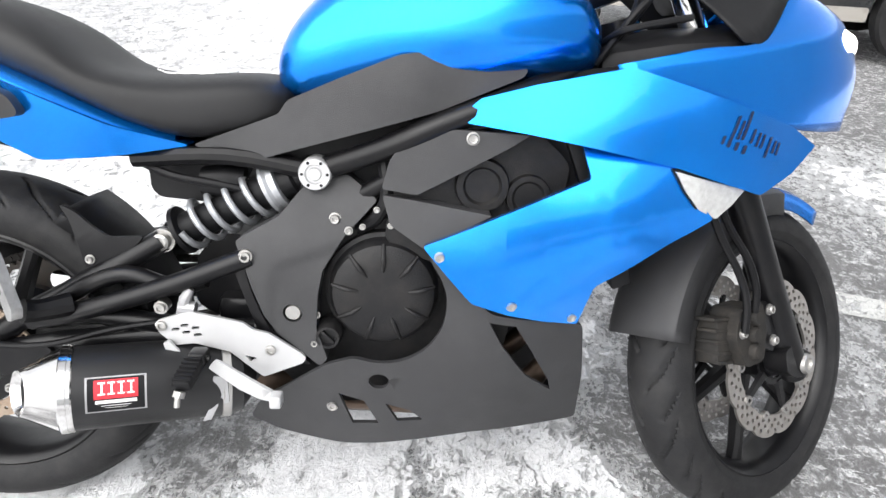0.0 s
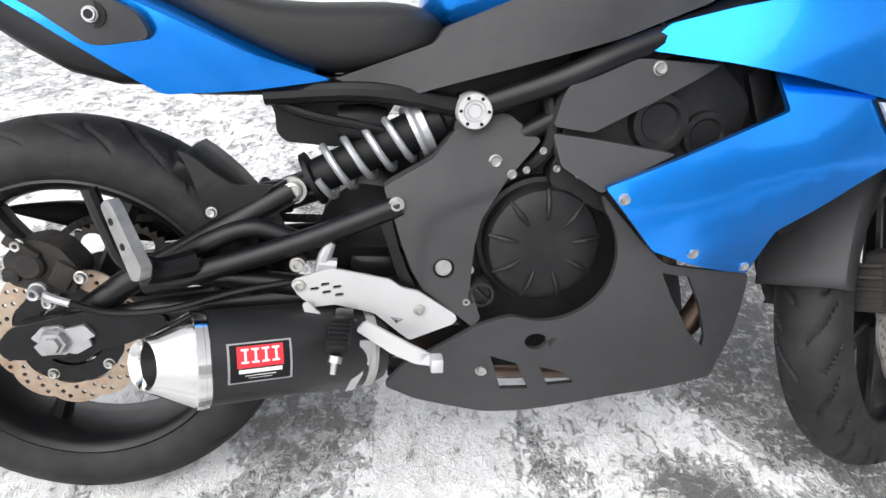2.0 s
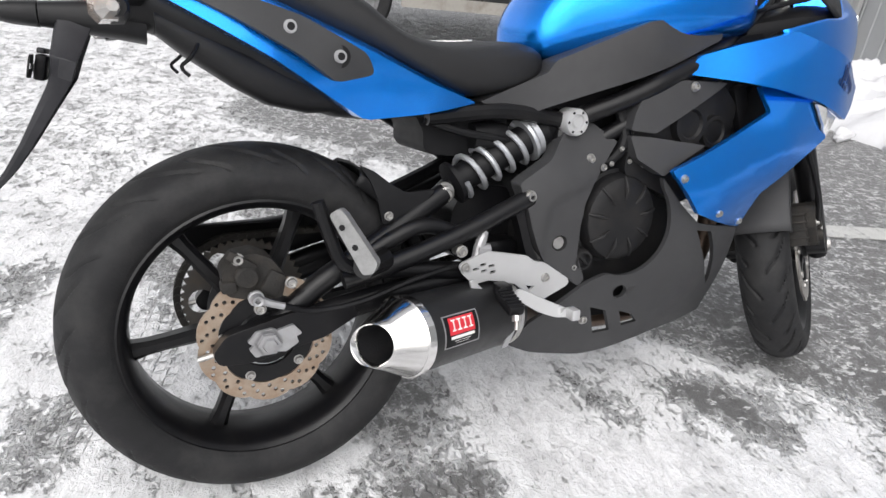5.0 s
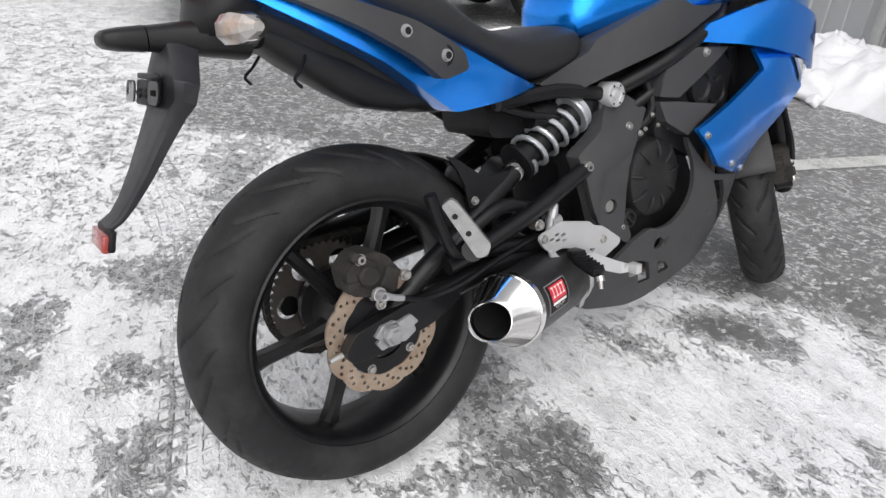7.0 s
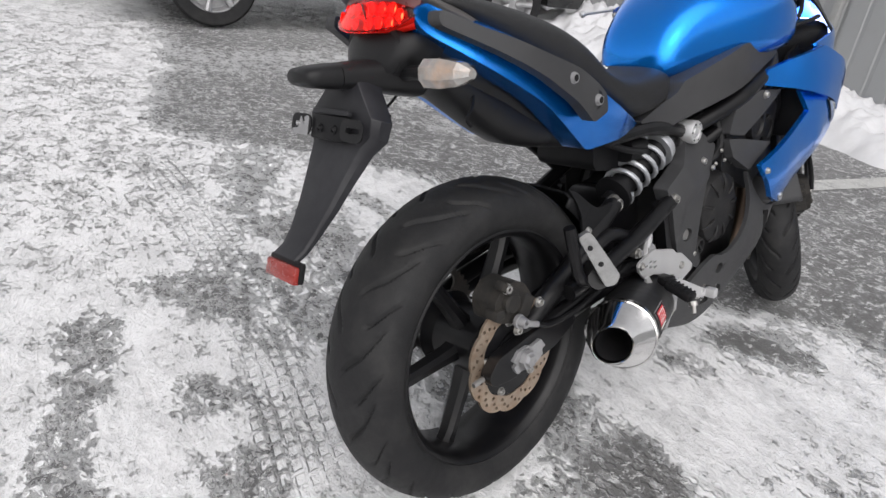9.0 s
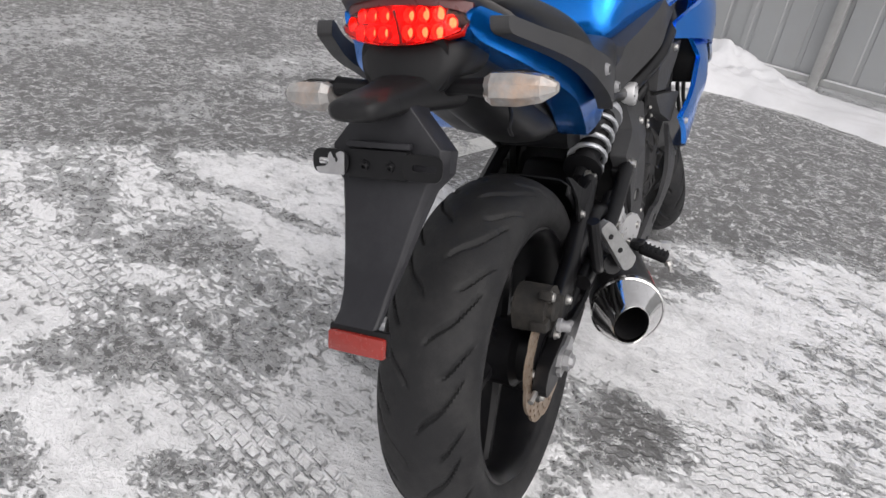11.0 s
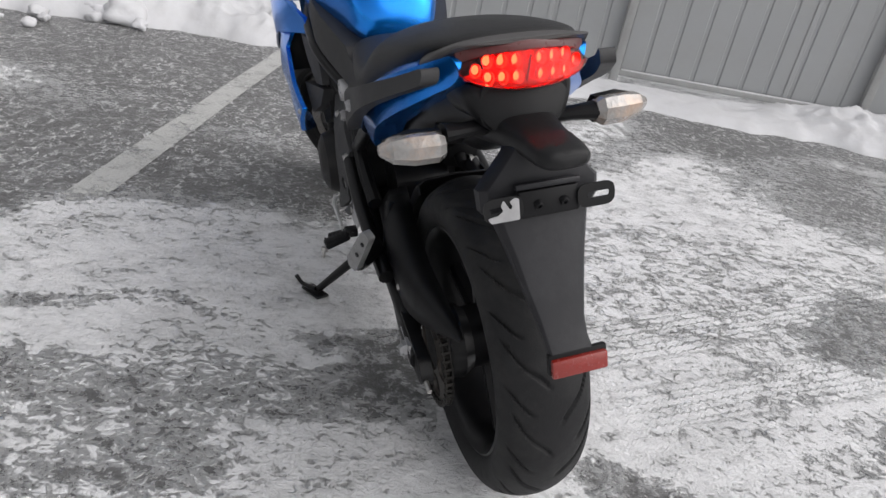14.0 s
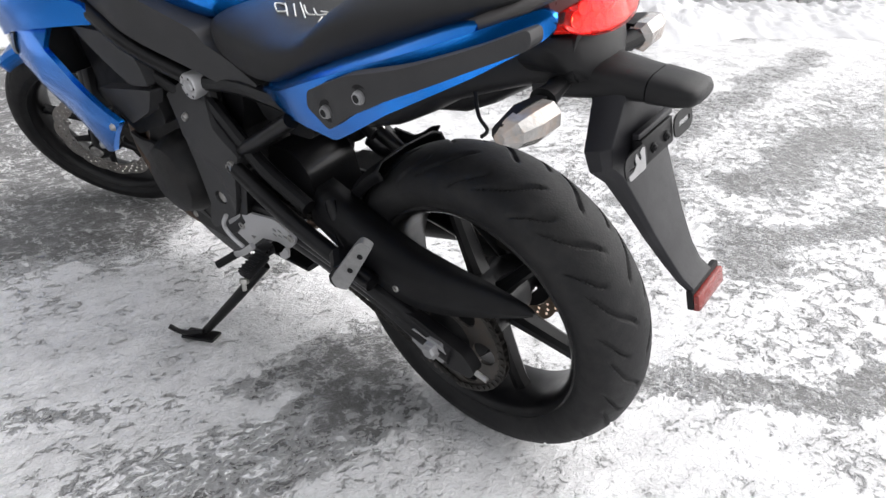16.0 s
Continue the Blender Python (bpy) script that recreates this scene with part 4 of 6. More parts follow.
def build_engine():
    y = 0.115
    case = plate_mesh([(0.50, 0.30), (0.50, 0.46), (0.58, 0.56), (0.72, 0.58), (0.86, 0.52), (0.92, 0.42), (0.90, 0.30), (0.80, 0.24), (0.58, 0.24)], -y, 2 * y, 0.03, (), 0.06)
    e = part("engine", case, ENGINE, bike, "black parallel-twin engine", bevel=0.012)
    part("cylinder_head", plate_mesh([(0.70, 0.55), (0.74, 0.74), (0.90, 0.76), (0.99, 0.68), (0.96, 0.53), (0.86, 0.48)], -0.155, 0.31, 0.02, (), 0.06), ENGINE, e, bevel=0.01)
    part("head_plug", join(moved(lathe([(0.0, 0.006), (0.026, 0.006), (0.030, 0.012), (0.040, 0.012), (0.043, 0.0), (0.043, -0.02)], 28), towards((0.852, -0.158, 0.645), (0, -1, 0))),
                           moved(lathe([(0.0, 0.006), (0.022, 0.006), (0.026, 0.010), (0.034, 0.010), (0.036, 0.0), (0.036, -0.02)], 28), towards((0.925, -0.155, 0.628), (0, -1, 0)))), ENGINE, e)
    # clutch cover
    c = Vector((0.702, -0.150, 0.462))
    cv = part("clutch_cover", moved(lathe([(0.0, 0.020), (0.045, 0.020), (0.070, 0.018), (0.082, 0.012), (0.088, 0.0), (0.090, -0.012), (0.097, -0.014), (0.097, -0.05)], 56), towards(c, (0, -1, 0))), ENGINE, e, "round black clutch cover with pressed ribs")
    for k in range(9):
        a = radians(90 + 40 * k)
        part("rib", tube([(c.x + r * math.cos(a), c.y - h, c.z + r * math.sin(a)) for r, h in ((0.040, 0.019), (0.060, 0.0215), (0.084, 0.011))], [0.002, 0.0045, 0.003], 8, 3), ENGINE, cv)
    for ang, rr in ((118, 0.118), (68, 0.115), (165, 0.112), (200, 0.116)):
        a = radians(ang)
        bolt((c.x + rr * math.cos(a), c.y - 0.012, c.z + rr * math.sin(a)), (0, -1, 0), 0.0055, cv)
    part("filler_cap", moved(lathe([(0.0, 0.002), (0.013, 0.002), (0.015, 0.010), (0.019, 0.010), (0.023, 0.0), (0.023, -0.03)], 24), towards((0.612, -0.160, 0.386), (0, -1, 0))), ENGINE, e)
    part("cap_grip", block(0.028, 0.010, 0.005, pose(0.612, -0.164, 0.386, 0, 45, 0), 0.001), ENGINE, e)
    bolt((0.590, -0.166, 0.374), (0, -1, 0), 0.006, e)
    part("alternator_cover", moved(lathe([(0.0, 0.062), (0.05, 0.06), (0.075, 0.048), (0.088, 0.02), (0.092, -0.02)], 40), towards((0.71, 0.138, 0.425), (0, 1, 0))), ENGINE, e)
    part("sprocket_cover", plate_mesh([(0.50, 0.34), (0.50, 0.44), (0.56, 0.47), (0.62, 0.44), (0.61, 0.34)], 0.115, 0.035, 0.02, (), 0), ENGINE, e, bevel=0.006)
    for k, yy in enumerate((-0.07, 0.07)):
        part("header_pipe", tube([(0.95, yy, 0.60), (1.02, yy * 1.1, 0.52), (1.02, yy * 1.25, 0.38), (0.96, yy * 1.2, 0.27), (0.82, yy, 0.215), (0.6, -0.05, 0.21)], 0.021, 14, 6), HEADER, e, "heat-tinted steel header pipe")
    part("radiator", block(0.035, 0.30, 0.26, pose(1.045, 0, 0.60, 0, -22, 0), 0.005), DARK, e)


build_engine()


def build_silencer():
    a, b = Vector((0.398, -0.150, 0.300)), Vector((0.142, -0.243, 0.316))
    d = (b - a).normalized()
    m = towards(a, d)
    s = part("silencer", moved(lathe([(0.0, -0.10), (0.026, -0.10), (0.030, -0.085), (0.060, -0.062), (0.066, -0.045), (0.066, 0.205)], 48), m), CAN, bike, "short matte black silencer with a polished cone end")
    cone = [(0.0665, 0.186), (0.0685, 0.188), (0.0685, 0.202), (0.0665, 0.205), (0.0640, 0.210), (0.0410, 0.256), (0.0365, 0.265), (0.0348, 0.267), (0.0330, 0.265), (0.0320, 0.256)]
    inner = lathe([(0.0320, 0.256), (0.0315, 0.20), (0.024, 0.185), (0.022, 0.13), (0.0, 0.125)], 40)
    bm = lathe(cone, 48)
    for v in bm.verts[:] + inner.verts[:]:
        if v.co.y > 0.205:
            v.co.y += (0.44 * v.co.x - 0.16 * v.co.z) * (v.co.y - 0.205) / 0.062
    part("end_cone", moved(bm, m), CHROME, s, "polished steel slash-cut cone outlet")
    part("outlet_bore", moved(inner, m), ENGINE, s, "black outlet bore of the silencer")
    for y0 in (0.192,):
        part("band", moved(lathe([(0.0665, y0), (0.0695, y0 + 0.002), (0.0695, y0 + 0.012), (0.0665, y0 + 0.014)], 48), m), CHROME, s)
    part("clamp", moved(lathe([(0.0665, -0.044), (0.0685, -0.043), (0.0685, -0.030), (0.0665, -0.029)], 48), m), STEEL, s)
    # sticker wrapped on the outer face
    def wrap(u0, u1, v0, v1, r, name, material, parent, label=""):
        rows = []
        for i in range(9):
            an = 2 * mid - (v0 + (v1 - v0) * i / 8)
            rows.append([m @ Vector((r * math.cos(an), u0 + (u1 - u0) * j / 6, r * math.sin(an))) for j in range(7)])
        return part(name, grid_mesh(rows), material, parent, label)
    mid = radians(165)
    st = wrap(0.083, 0.168, mid - 0.42, mid + 0.42, 0.0667, "maker_sticker", CASTALU, s, "red white and black maker's sticker")
    wrap(0.086, 0.165, mid - 0.385, mid + 0.385, 0.0671, "sticker_face", DARK, st)
    wrap(0.095, 0.156, mid - 0.09, mid + 0.34, 0.0675, "sticker_red_field", RED, st)
    for k in range(4):
        wrap(0.100 + 0.0135 * k, 0.110 + 0.0135 * k, mid + 0.00, mid + 0.04, 0.0679, "sticker_bar", WHITE, st)
        wrap(0.100 + 0.0135 * k, 0.110 + 0.0135 * k, mid + 0.25, mid + 0.29, 0.0679, "sticker_bar", WHITE, st)
        wrap(0.103 + 0.0135 * k, 0.106 + 0.0135 * k, mid + 0.00, mid + 0.27, 0.0679, "sticker_bar", WHITE, st)
    wrap(0.097, 0.154, mid - 0.20, mid - 0.12, 0.0675, "sticker_bar", WHITE, st)
    wrap(0.105, 0.146, mid - 0.26, mid - 0.245, 0.0675, "sticker_bar", WHITE, st)
    wrap(0.110, 0.141, mid - 0.31, mid - 0.30, 0.0675, "sticker_bar", WHITE, st)
    part("link_pipe", tube([(0.43, -0.14, 0.298), (0.50, -0.12, 0.285), (0.56, -0.08, 0.24), (0.62, -0.05, 0.21)], 0.024, 14, 5), HEADER, s)


build_silencer()

# ---- bodywork ----
tank = part("fuel_tank", skin([(0.520, 0.045, 0.775, 0.815, 0), (0.532, 0.080, 0.762, 0.850, 0), (0.56, 0.100, 0.75, 0.895, 0), (0.62, 0.118, 0.75, 0.950, 0), (0.70, 0.152, 0.76, 0.990, 0), (0.80, 0.190, 0.77, 1.005, 0), (0.90, 0.198, 0.785, 0.995, 0), (0.97, 0.185, 0.80, 0.965, 0), (1.015, 0.155, 0.805, 0.92, 0), (1.035, 0.10, 0.82, 0.89, 0)], 40, 2.7), BLUE, bike, "glossy metallic blue fuel tank", angle=60)
tank.modifiers.new("round", "SUBSURF").levels = 1
tank.modifiers["round"].render_levels = 1

SEAT = [(0.556, 0.05, 0.738, 0.762, 0), (0.543, 0.092, 0.722, 0.781, 0), (0.50, 0.116, 0.708, 0.794, 0), (0.44, 0.126, 0.694, 0.792, 0), (0.385, 0.132, 0.686, 0.788, 0), (0.33, 0.138, 0.70, 0.787, 0), (0.285, 0.141, 0.72, 0.792, 0), (0.25, 0.141, 0.735, 0.803, 0, 3.0), (0.215, 0.140, 0.745, 0.830, 0, 2.8), (0.185, 0.138, 0.755, 0.856, 0, 2.7), (0.145, 0.136, 0.765, 0.878, 0, 2.5), (0.10, 0.132, 0.782, 0.893, 0, 2.4),
        (0.04, 0.128, 0.805, 0.906, 0, 2.3), (-0.03, 0.122, 0.838, 0.917, 0, 2.2), (-0.09, 0.112, 0.866, 0.924, 0, 2.0), (-0.125, 0.103, 0.882, 0.925, 0, 2.0), (-0.148, 0.088, 0.893, 0.922, 0, 2.0), (-0.156, 0.070, 0.899, 0.918, 0, 2.0)]
seat = part("seat", skin(SEAT, 40, 3.4), VINYL, bike, "black vinyl stepped dual seat", angle=60)
seat.modifiers.new("round", "SUBSURF").levels = 1
seat.modifiers["round"].render_levels = 1

TAIL = [(0.395, 0.684), (0.287, 0.717), (0.188, 0.760), (0.07, 0.808), (-0.08, 0.866), (-0.170, 0.902), (-0.183, 0.884), (-0.165, 0.862), (-0.099, 0.821), (0.03, 0.750), (0.12, 0.692), (0.174, 0.659), (0.285, 0.668)]
tail_y = surf([(0.395, 0.684, -0.108), (0.287, 0.70, -0.146), (0.18, 0.74, -0.160), (0.174, 0.659, -0.140), (0.07, 0.80, -0.158), (0.03, 0.757, -0.162), (-0.08, 0.862, -0.135), (-0.10, 0.828, -0.130), (-0.175, 0.895, -0.092), (-0.170, 0.865, -0.088)])
part("tail_cowl", plate_mesh(TAIL, tail_y, 0.05, 0.012), BLUE, bike, "glossy blue side tail cowl", both=True, bevel=0.004, segs=3)
part("tail_cover", skin([(-0.05, 0.112, 0.83, 0.886, 0), (-0.10, 0.116, 0.85, 0.905, 0), (-0.15, 0.106, 0.882, 0.9175, 0), (-0.176, 0.094, 0.905, 0.9195, 0), (-0.192, 0.070, 0.914, 0.9190, 0)], 36, 2.1), BROWNGREY, bike, "dark grey plastic cover behind the seat", angle=50)
# the cowl's upper face, which turns in under the seat
ledge = []
for x, z in smooth_path([(0.37, 0.690), (0.287, 0.714), (0.188, 0.757), (0.07, 0.805), (-0.04, 0.848), (-0.09, 0.866)], 4):
    out = abs(tail_y(x, z)) - 0.003
    ledge.append([(x, -out, z - 0.004), (x, -out + 0.006, z + 0.004), (x, -out + 0.018, z + 0.014), (x, -out + 0.036, z + 0.018), (x, -out + 0.036, z - 0.012), (x, -out + 0.006, z - 0.012)])
part("cowl_ledge", grid_mesh(ledge, True, True), BLUE, bike, "glossy blue upper face of the tail cowl", both=True, angle=60)
GRAB = [(0.178, 0.730), (0.165, 0.760), (0.064, 0.808), (-0.03, 0.836), (-0.12, 0.868), (-0.176, 0.892), (-0.180, 0.871), (-0.111, 0.840), (-0.014, 0.795), (0.06, 0.755), (0.113, 0.718)]
grab_y = surf([(0.165, 0.735, -0.182), (0.117, 0.755, -0.197), (0.046, 0.793, -0.199), (0.05, 0.82, -0.196), (-0.06, 0.85, -0.188), (-0.172, 0.884, -0.138)])
for g in part("grab_handle", plate_mesh(GRAB, grab_y, 0.024, 0.012), PLASTIC, bike, "black plastic passenger grab handle", both=True, bevel=0.006, segs=3):
    s = -1 if g.data.vertices[0].co.y < 0 else 1
    for x, z in ((0.117, 0.755), (0.046, 0.793)):
        part("bolt", moved(lathe([(0.0, 0.000), (0.004, 0.000), (0.005, 0.004), (0.0075, 0.004), (0.008, 0.0), (0.0095, 0.0), (0.0095, -0.006)], 16), towards((x - (0.011 if s > 0 else 0), s * (0.200 if s < 0 else 0.203), z - (0.005 if s > 0 else 0)), (0, s, 0))), CASTALU, g)
        # black discs in and around the bolt head, coloured like a shaded recess
        for r0, depth, m in ((0.0056, 0.0042, DARK), (0.0165, -0.0045, DARK)):
            part("dark_recess_disc", moved(lathe([(0.0, depth), (r0, depth), (r0, depth - 0.004)], 16), towards((x - (0.011 if s > 0 else 0), s * (0.200 if s < 0 else 0.203), z - (0.005 if s > 0 else 0)), (0, s, 0))), m, g)

under = part("undertail", skin([(0.31, 0.085, 0.655, 0.70, 0, 4.0), (0.20, 0.098, 0.652, 0.735, 0, 4.0), (0.15, 0.100, 0.657, 0.75, 0, 3.8), (0.10, 0.100, 0.673, 0.775, 0, 3.4), (0.05, 0.100, 0.700, 0.79, 0, 2.8), (0.0, 0.098, 0.732, 0.815, 0, 2.4), (-0.08, 0.096, 0.766, 0.845, 0, 2.4), (-0.13, 0.076, 0.784, 0.868, 0, 2.8), (-0.188, 0.062, 0.798, 0.874, 0, 3.6)], 32, 4.5), GLOSSY, bike, "matte black undertail tray", angle=50)
part("wheel_shield", plate_mesh([(0.285, 0.675), (0.309, 0.632), (0.309, 0.604), (0.322, 0.590), (0.398, 0.584), (0.455, 0.60), (0.50, 0.68)], -0.066, 0.145, 0.01, (), 0), DARK, under)
part("tray_keel", skin([(0.175, 0.045, 0.666, 0.72, -0.048), (0.10, 0.052, 0.664, 0.74, -0.048), (0.036, 0.052, 0.678, 0.76, -0.046), (-0.013, 0.050, 0.704, 0.78, -0.044), (-0.08, 0.050, 0.748, 0.81, -0.040), (-0.12, 0.045, 0.78, 0.82, -0.036)], 24, 2.8), GLOSSY, under, angle=50)
stub = part("tail_stub", skin([(-0.13, 0.060, 0.765, 0.832, 0), (-0.19, 0.045, 0.774, 0.826, 0), (-0.24, 0.036, 0.782, 0.822, 0), (-0.266, 0.034, 0.785, 0.820, 0)], 28, 3.0), GLOSSY, bike, "dark grey plastic tail extension", angle=50)
part("stub_cap", skin([(-0.268, 0.035, 0.784, 0.821, 0), (-0.30, 0.034, 0.787, 0.819, 0), (-0.318, 0.031, 0.791, 0.816, 0), (-0.324, 0.023, 0.796, 0.811, 0)], 28, 3.0), GLOSSY, stub, angle=50)


VALANCE = [(0.861, 0.086, -0.170, 0.024), (0.852, 0.090, -0.172, 0.026), (0.841, 0.090, -0.174, 0.028), (0.826, 0.084, -0.180, 0.026), (0.812, 0.068, -0.188, 0.020), (0.800, 0.050, -0.196, 0.012)]
rows = [[(x + 0.05 * max(0, abs(u) - 0.8) / 0.2 - bulge * (1 - u * u), u * hw, z) for u in np.linspace(-1, 1, 15)] for z, hw, x, bulge in [tuple(q) for q in smooth_path(VALANCE, 3)]]
valance = part("rear_valance", grid_mesh(rows), GLOSSY, stub, "matte black moulding below the tail lamp", angle=60)
valance.modifiers.new("thickness", "SOLIDIFY").thickness = 0.005


def strap(stations):
    """A plate that runs down the middle: stations (x, z, half width, depth)."""
    rows = []
    for i, (x, z, w, d) in enumerate(stations):
        a, b = stations[max(0, i - 1)], stations[min(len(stations) - 1, i + 1)]
        t = Vector((b[0] - a[0], 0, b[1] - a[1])).normalized()
        n = Vector((t.z, 0, -t.x))
        c = Vector((x, 0, z))
        ring = [(-w, 0.2), (-w * 0.9, 0.85), (-w * 0.6, 1), (w * 0.6, 1), (w * 0.9, 0.85), (w, 0.2), (w, -1), (w * 0.93, -1), (w * 0.9, -0.1), (-w * 0.9, -0.1), (-w * 0.93, -1), (-w, -1)]
        rows.append([c + Vector((0, yy, 0)) + n * (k * d * 0.5) for yy, k in ring])
    return grid_mesh(rows, True, True)


HANG = [(-0.222, 0.8, 0.034, 0.05), (-0.226, 0.786, 0.04, 0.046), (-0.24, 0.742, 0.085, 0.036), (-0.246, 0.716, 0.084, 0.03), (-0.256, 0.698, 0.066, 0.026), (-0.282, 0.655, 0.053, 0.021), (-0.304, 0.618, 0.044, 0.017), (-0.33, 0.58, 0.034, 0.013), (-0.348, 0.56, 0.031, 0.01), (-0.366, 0.549, 0.031, 0.008)]
hanger = part("plate_hanger", strap(HANG), HANGERMAT, bike, "dark grey plastic number plate hanger without a plate", bevel=0.002)
part("rear_reflector", block(0.012, 0.080, 0.026, pose(-0.374, -0.008, 0.534, 0, 14, 0), 0.003), REFLECT, hanger, "red rectangular reflector")
part("reflector_frame", block(0.010, 0.085, 0.031, pose(-0.367, -0.008, 0.5365, 0, 14, 0), 0.003), DARK, hanger)


def build_plate_bracket():
    y0, y1 = -0.092, 0.092
    bar = []
    for side in (-1, 1):
        out = rounded([(side * 0.038, -0.016), (side * 0.092, -0.016), (side * 0.092, 0.016), (side * 0.038, 0.016)], 0.015, 5)
        slot = rounded([(side * 0.052, -0.004), (side * 0.084, -0.004), (side * 0.084, 0.004), (side * 0.052, 0.004)], 0.004, 3)
        bm = plate_mesh(out, -0.001, 0.002, 0, [slot], 0)
        bar.append(moved(bm, pose(-0.281, 0, 0.731) @ Matrix.Rotation(radians(12), 4, "Y") @ Matrix.Rotation(radians(90), 4, "Z")))
    br = part("plate_bracket", block(0.014, 0.084, 0.036, pose(-0.272, 0, 0.729, 0, 12, 0), 0.003), DARK, hanger, "black number plate bracket with slotted steel ends")
    for b, m in zip(bar, (FRAME, FRAME)):
        part("slotted_tab", b, m, br, "slotted steel tab")
    foil = [(0.044, -0.0155), (0.083, -0.0155), (0.087, -0.008), (0.073, -0.006), (0.066, -0.001), (0.069, 0.006), (0.065, 0.013), (0.061, 0.006), (0.056, -0.001), (0.053, 0.003), (0.057, 0.010), (0.050, 0.014), (0.044, 0.012)]
    part("torn_foil", moved(plate_mesh(foil, -0.0008, 0.001, 0.002, (), 0), pose(-0.2828, 0, 0.731) @ Matrix.Rotation(radians(12), 4, "Y") @ Matrix.Rotation(radians(90), 4, "Z")), CASTALU, br, "torn silver foil on the tab")
    part("ridge_rail", block(0.010, 0.090, 0.008, pose(-0.268, 0.0, 0.752, 0, 12, 0), 0.002), HANGERMAT, br)
    for y in (-0.02, 0.016):
        bolt((-0.280, y, 0.728), (-1, 0, -0.2), 0.006, br, material=DARK)


build_plate_bracket()


def build_tail_lamp():
    half = 0.089

    def sheet(dx, shrink):
        rows = []
        for i in range(9):
            v = i / 8 * 2 - 1
            row = []
            for j in range(25):
                u = j / 24 * 2 - 1
                e = (1 - abs(u) ** 2.2) ** 0.62 if abs(u) < 1 else 0
                z = 0.8845 + v * 0.0225 * shrink * (0.12 + 0.88 * e) - 0.001
                x = -0.178 - 0.026 * (1 - u * u) ** 0.8 + dx + 0.008 * v
                row.append((x, u * half * shrink, z))
            rows.append(row)
        return grid_mesh(rows)
    lamp = part("tail_lamp", sheet(0.0170, 0.99), LEDBED, bike, "lit red LED tail lamp")
    so = lamp.modifiers.new("depth", "SOLIDIFY")
    so.thickness, so.offset = 0.012, -1
    lens = part("lamp_lens", sheet(-0.001, 1.0), REDLENS, lamp, "clear red lens of the tail lamp")
    for edge in (0, -1):
        a, b = [], []
        for dx, row in ((0.001, a), (0.0175, b)):
            bm = sheet(dx, 0.985)
            bm.verts.ensure_lookup_table()
            row += [v.co.copy() for v in (bm.verts[:25] if edge == 0 else bm.verts[-25:])]
            bm.free()
        part("housing_wall", grid_mesh([a, b]), LEDBED, lamp)
    thin = lens.modifiers.new("depth", "SOLIDIFY")
    thin.thickness, thin.offset = 0.002, 0
    for col in (0.0165, 0.035, 0.0525, 0.068):
        for y in (-col, col):
            for dz in ((0.0,) if col > 0.06 else (-0.0095, 0.0095)):
                u = y / half
                x = -0.178 - 0.026 * (1 - u * u) ** 0.8 + 0.008 * (dz / 0.0235)
                bm = lathe([(0.0, 0.0012), (0.0040, 0.001), (0.0048, -0.002)], 12)
                cup = lathe([(0.0060, -0.001), (0.0072, 0.0110), (0.0077, 0.0110), (0.0068, -0.002)], 14)
                for v in bm.verts[:] + cup.verts[:]:
                    v.co.z *= 1.25
                aim = towards((x + 0.0115 - (0.003 if col > 0.06 else 0), y * 0.985, 0.883 + dz), (-1, 0.35 * u, 0.15))
                part("led", moved(bm, aim), LED, lamp)
                part("led_cup", moved(cup, aim), LEDBED, lamp)
    part("lamp_divider", block(0.003, 0.002, 0.038, pose(-0.199, 0, 0.883, 0, -18, 0), 0.0005), BORDER, lamp)
    border = []
    for u in np.linspace(-0.995, 0.995, 25):
        low = 0.8835 + 0.0225 * (0.12 + 0.88 * (1 - abs(u) ** 2.2) ** 0.62)
        top, x = 0.9165 - 0.009 * u * u, -0.170 - 0.026 * (1 - u * u) ** 0.8
        border.append([(x - 0.001, u * half, low), (x, u * half, (low + top) / 2), (x + 0.004, u * half, top), (x + 0.010, u * half, top), (x + 0.010, u * half, low)])
    part("lens_border", grid_mesh(border, True, True), BORDER, lamp, "unlit dark red border of the lens", angle=40)
    part("lamp_rim", tube([(-0.176 - 0.027 * (1 - (u / 1.03) ** 2) ** 0.8 + 0.012, u * half, 0.8845 + 0.0232 * (0.12 + 0.88 * (1 - abs(u) ** 2.2) ** 0.62)) for u in np.linspace(-0.999, 0.999, 17)], 0.0032, 6, 2), REFLECT, lamp)


build_tail_lamp()


